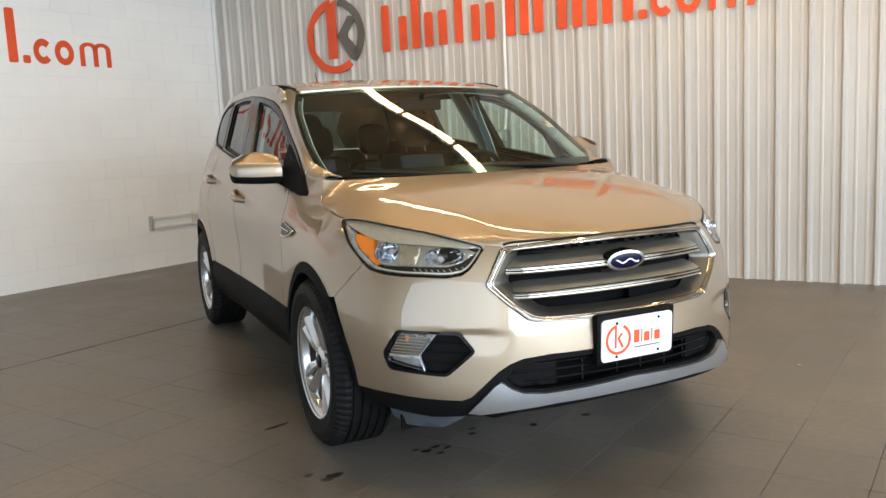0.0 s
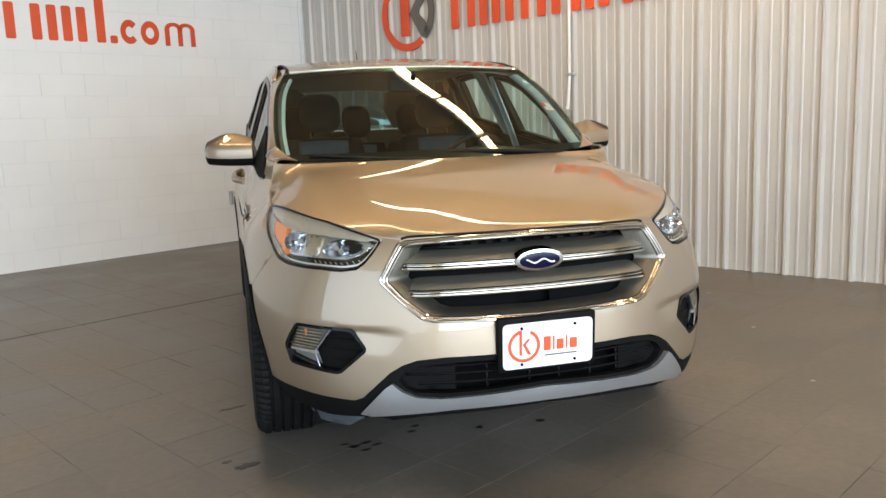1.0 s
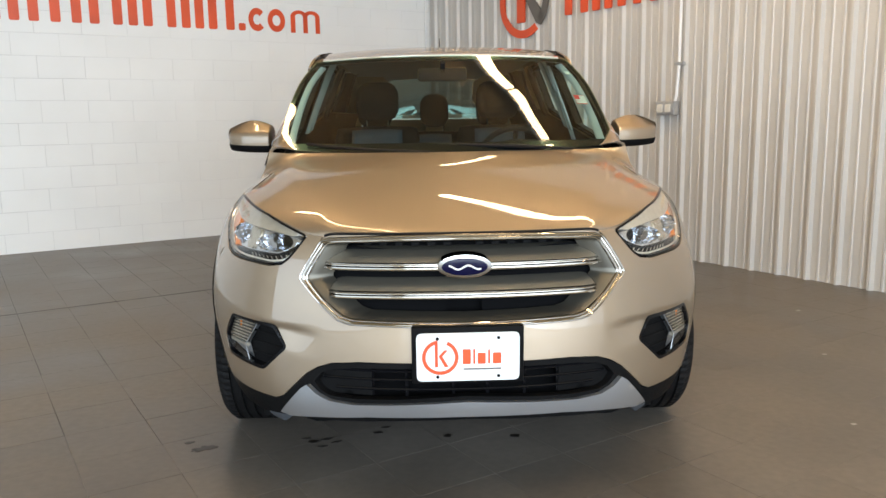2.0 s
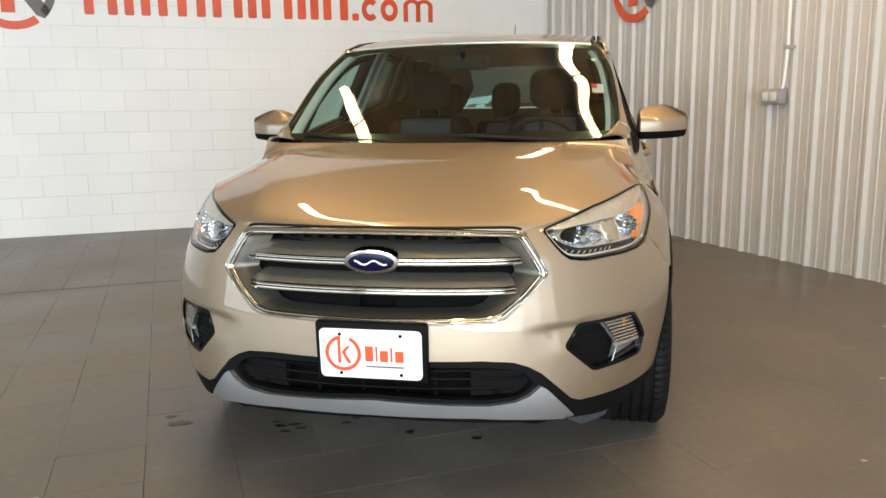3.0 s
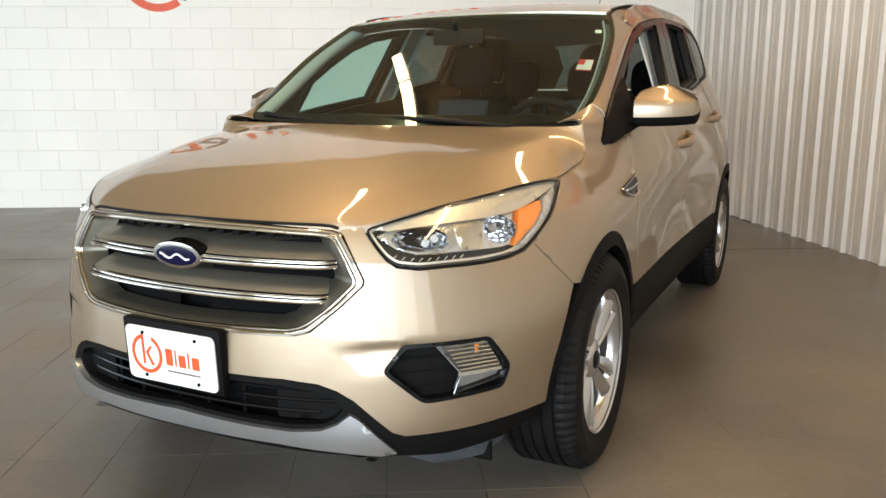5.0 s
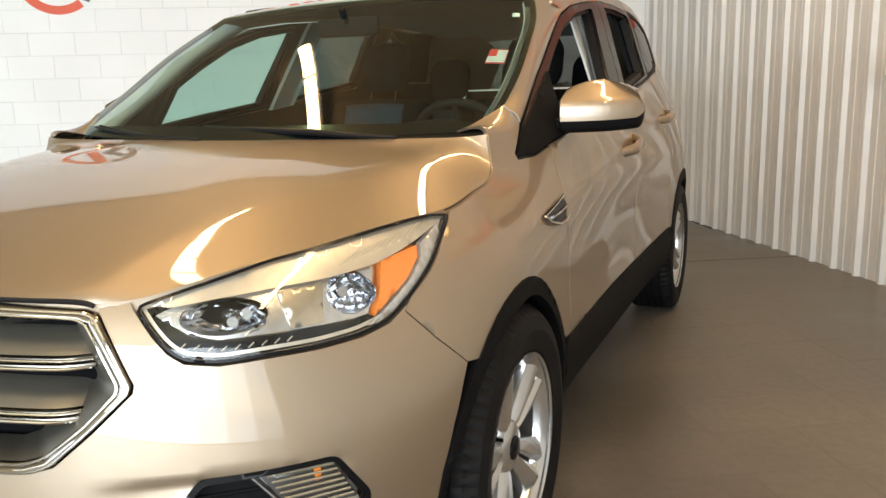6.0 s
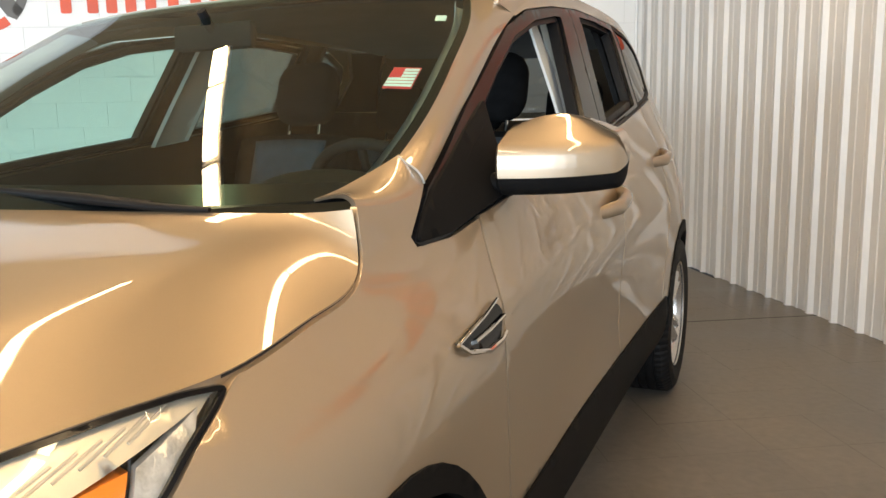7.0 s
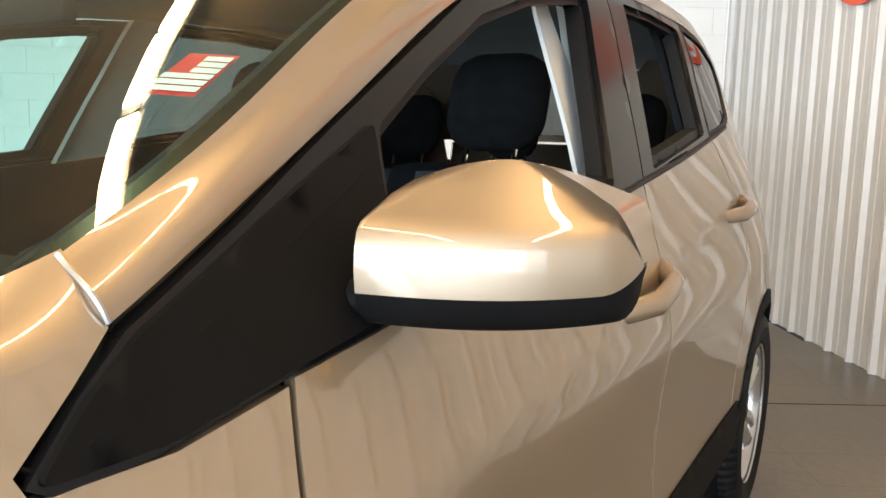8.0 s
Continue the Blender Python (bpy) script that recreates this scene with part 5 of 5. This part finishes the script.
# power outlet and its conduit on the metal wall
m = wall_matrix(True, -2.02)
outlet = thing("outlet_box", "grey steel double outlet box on the metal wall", "outlet")
part("box", box((-.095, 1.205, .0), (.095, 1.318, .075), m, .006), M["galvanised"], outlet)
part("cover", box((-.085, 1.212, .075), (.085, 1.311, .082), m, .003), M["galvanised"], outlet)
for x in (-.042, .042):
    part("socket", box((x - .028, 1.228, .082), (x + .028, 1.295, .088), m, .006), M["cream"], outlet)
conduit = thing("conduit", "white painted steel conduit rising from the outlet", "conduit")
part("pipe", tube([m @ Vector((.075, 1.32, .035)), m @ Vector((.082, 1.36, .03)), m @ Vector((.10, 1.62, .028)), m @ Vector((.11, HIGH, .028))], .013, 10), M["white"], conduit)
for z in (1.62, 2.6, 3.5):
    part("strap", box((.065, z - .014, -.002), (.15, z + .014, .044), m, .004), M["galvanised"], conduit)

# short rail pair low on the block wall
m = wall_matrix(False, 0.0)
rail = thing("wall_rail", "cream painted double rail fixed low on the wall", "rail")
for z in (.452, .555):
    part("bar", box((2.23, z - .014, .02), (3.30, z + .014, .05), m, .005), M["cream"], rail)
for x in (2.25, 2.80, 3.25):
    part("bracket", box((x - .02, .425, 0), (x + .02, .585, .03), m, .004), M["cream"], rail)
part("end_cap", box((2.212, .43, .0), (2.235, .58, .055), m, .005), M["galvanised"], rail)

# small white valve near the corner
m = wall_matrix(True, -5.70)
valve = thing("pipe_valve", "small white valve on a pipe near the corner", "valve")
part("pipe", tube([m @ Vector((-.03, 0.0, .05)), m @ Vector((-.03, HIGH, .05))], .012, 10), M["white"], valve)
part("body", box((-.055, 1.47, .02), (-.005, 1.53, .085), m, .01), M["white"], valve)
part("spout", tube([m @ Vector((-.03, 1.42, .06)), m @ Vector((.035, 1.40, .075))], .016, 10), M["white"], valve)

# marks on the floor
random.seed(4)


def blot(at, size, mat, name, label, squash=1.0, turn=0.0):
    n = 22
    outline = []
    for k in range(n):
        a = 2 * math.pi * k / n
        r = size * (0.6 + 0.6 * random.random())
        x, y = r * math.cos(a), r * math.sin(a) * squash
        outline.append((at[0] + x * math.cos(turn) - y * math.sin(turn), at[1] + x * math.sin(turn) + y * math.cos(turn)))
    ob = part(name, add_prism(bmesh.new(), outline, .0012, Matrix.Translation((0, 0, .0006))), mat, smooth=False)
    return tagged(ob, label, "stain", "stains on the floor")


for x, y, s, q, t in ((-.548, -.322, .028, .5, .3), (-.50, -.30, .022, .5, .3), (-.58, -.29, .018, .5, .2), (-.46, -.33, .02, .45, .4), (-.306, -.253, .022, .6, 0), (-.037, -.301, .022, .6, 1), (-.51, -.37, .02, .4, .2), (-.95, -.36, .045, .5, .4), (-1.02, -.30, .02, .6, .4), (-1.0, .30, .06, .18, .35), (-.28, -.20, .02, .5, .3), (.22, -.32, .02, .7, .2)):
    blot((x, y), s, M["stain"], "oil_stain", "small dark oil stain on the floor", q, t)
for x, y, s in ((-1.55, -.80, .012), (-1.10, -1.0, .010), (1.9, .6, .012), (2.2, 1.5, .014), (-1.9, -.5, .010), (1.55, -.3, .012)):
    blot((x, y), s, M["chip"], "paint_chip", "pale chip in the floor paint", .7, .4)

# a long wavering crack across the floor behind the car
bm = bmesh.new()
rows = []
for k in range(61):
    u = -4.2 + 5.3 * k / 60
    v = -3.02 - .045 * u + .02 * math.sin(3.1 * u) + random.uniform(-.006, .006)
    w = .003 + .0045 * max(0, math.sin(1.7 * u + 1)) + random.uniform(0, .0015) + (.006 if u > .45 else 0)
    rows.append([bm.verts.new(room(u, v + d, .0009)) for d in (-w, w)])
for p, q in zip(rows, rows[1:]):
    bm.faces.new((p[0], p[1], q[1], q[0]))
tagged(part("floor_crack", bm, M["stain"], smooth=False), "dark wavering crack across the grey floor", "crack")

# ---- wall blocks and floor tiles, piece by piece ----
def piece(name, mesh, parent, place, m=None):
    ob = new(name, mesh)
    ob.parent = parent
    ob.matrix_local = Matrix.Translation(place) if m is None else Matrix.Translation(place) @ m
    return ob


def low_brick(w, h, d, edge):
    """A flat piece in x and y with bevelled edges, rising by d."""
    bm = bmesh.new()
    base = [bm.verts.new((sx * w / 2, sy * h / 2, -d)) for sx, sy in ((-1, -1), (1, -1), (1, 1), (-1, 1))]
    top = [bm.verts.new((sx * (w / 2), sy * (h / 2), -edge)) for sx, sy in ((-1, -1), (1, -1), (1, 1), (-1, 1))]
    face = [bm.verts.new((sx * (w / 2 - edge), sy * (h / 2 - edge), 0)) for sx, sy in ((-1, -1), (1, -1), (1, 1), (-1, 1))]
    for a, b in ((base, top), (top, face)):
        for i in range(4):
            bm.faces.new((a[i], a[(i + 1) % 4], b[(i + 1) % 4], b[i]))
    bm.faces.new(face)
    return bm


def mesh_of(name, bm, mat):
    mesh = bpy.data.meshes.new(name)
    bm.to_mesh(mesh)
    bm.free()
    mesh.materials.append(mat)
    return mesh


BW, BH, BU = .4125, .2075, -1.533
turn = wall_matrix(False, 0.0).to_3x3().to_4x4()
blocks = [mesh_of("block", low_brick(BW - g, BH - g, .012, .0018), M["block"]) for g in (.0008, .0016, .0030, .0042)]
random.seed(7)
rest = bmesh.new()
for row in range(-1, 22):
    z0 = -.022 + BH * row
    for k in range(-17, 13):
        u0 = BU + BW * (k + .5 * (row % 2 == 0))
        lo, hi = max(u0, FAR_U), min(u0 + BW, metal(BLOCK))
        if hi - lo < .06 or z0 + BH > HIGH + .1:
            continue
        near = -4.4 < u0 < 3.1 and 0 <= row <= 13 and hi - lo > BW - .01 and z0 > -.02
        out = random.uniform(-.0004, .0010)
        if near:
            piece("block", random.choice(blocks[:2] if u0 > -.4 else blocks[1:]), wall_blocks, room((lo + hi) / 2, BLOCK + out, z0 + BH / 2), turn)
        else:
            zl = max(0.001, z0 + .0015)
            if z0 + BH - .0015 - zl > .02:
                m4 = wall_matrix(False, 0.0)
                add_box(rest, (lo + .0015, zl, -.006), (hi - .001, min(HIGH, z0 + BH - .001), -.002 + out), m4)
tagged(part("block_rest", rest, M["block"], wall_blocks, smooth=False), "white painted blocks farther along", kind="stuff")

TILE = .3015
tiles = [mesh_of("tile", low_brick(TILE - g, TILE - g, .0038, .0003), M["tile"]) for g in (.0002, .0004, .0008, .0016, .0030)]
lay = Matrix.Rotation(UP, 4, "Z")
rest = bmesh.new()
random.seed(11)
for i in range(-24, 20):
    for j in range(-25, 30):
        u0, v0 = -1.73 + TILE * i, .61 + TILE * j
        u1, v1 = u0 + TILE, v0 + TILE
        if u0 > metal(v0) - .02 or u0 < FAR_U or v1 > FAR_V or v0 < BLOCK - TILE * .9:
            continue
        whole = u1 < metal(v0) and v0 > BLOCK
        near = whole and -2.1 < u0 < 2.3 and -1.3 < v0 < 2.6
        if j == -12 or j == -13:
            v0, v1 = (v0, v1 - .006) if j == -13 else (v0 + .006, v1)
        h = random.uniform(-.0002, .0002)
        if near:
            piece("tile", random.choice(tiles[:3] if u0 > .9 else tiles[1:]), floor, room((u0 + u1) / 2, (v0 + v1) / 2, h), lay)
        else:
            a, b = max(u0, FAR_U) + .0003, min(u1, metal(v0) + .02) - .0003
            c, d = max(v0, BLOCK) + .0003, min(v1, FAR_V) - .0003
            g = random.choice((0, 0, .0003) if u0 > .9 else (0, .0004, .0009, .0014))
            vs = [rest.verts.new(room(p, q, h)) for p, q in ((a + g, c + g), (b - g, c + g), (b - g, d - g), (a + g, d - g))]
            rest.faces.new(vs)
tagged(part("tile_rest", rest, M["tile"], floor, smooth=False), "grey painted tiles farther off", kind="stuff")
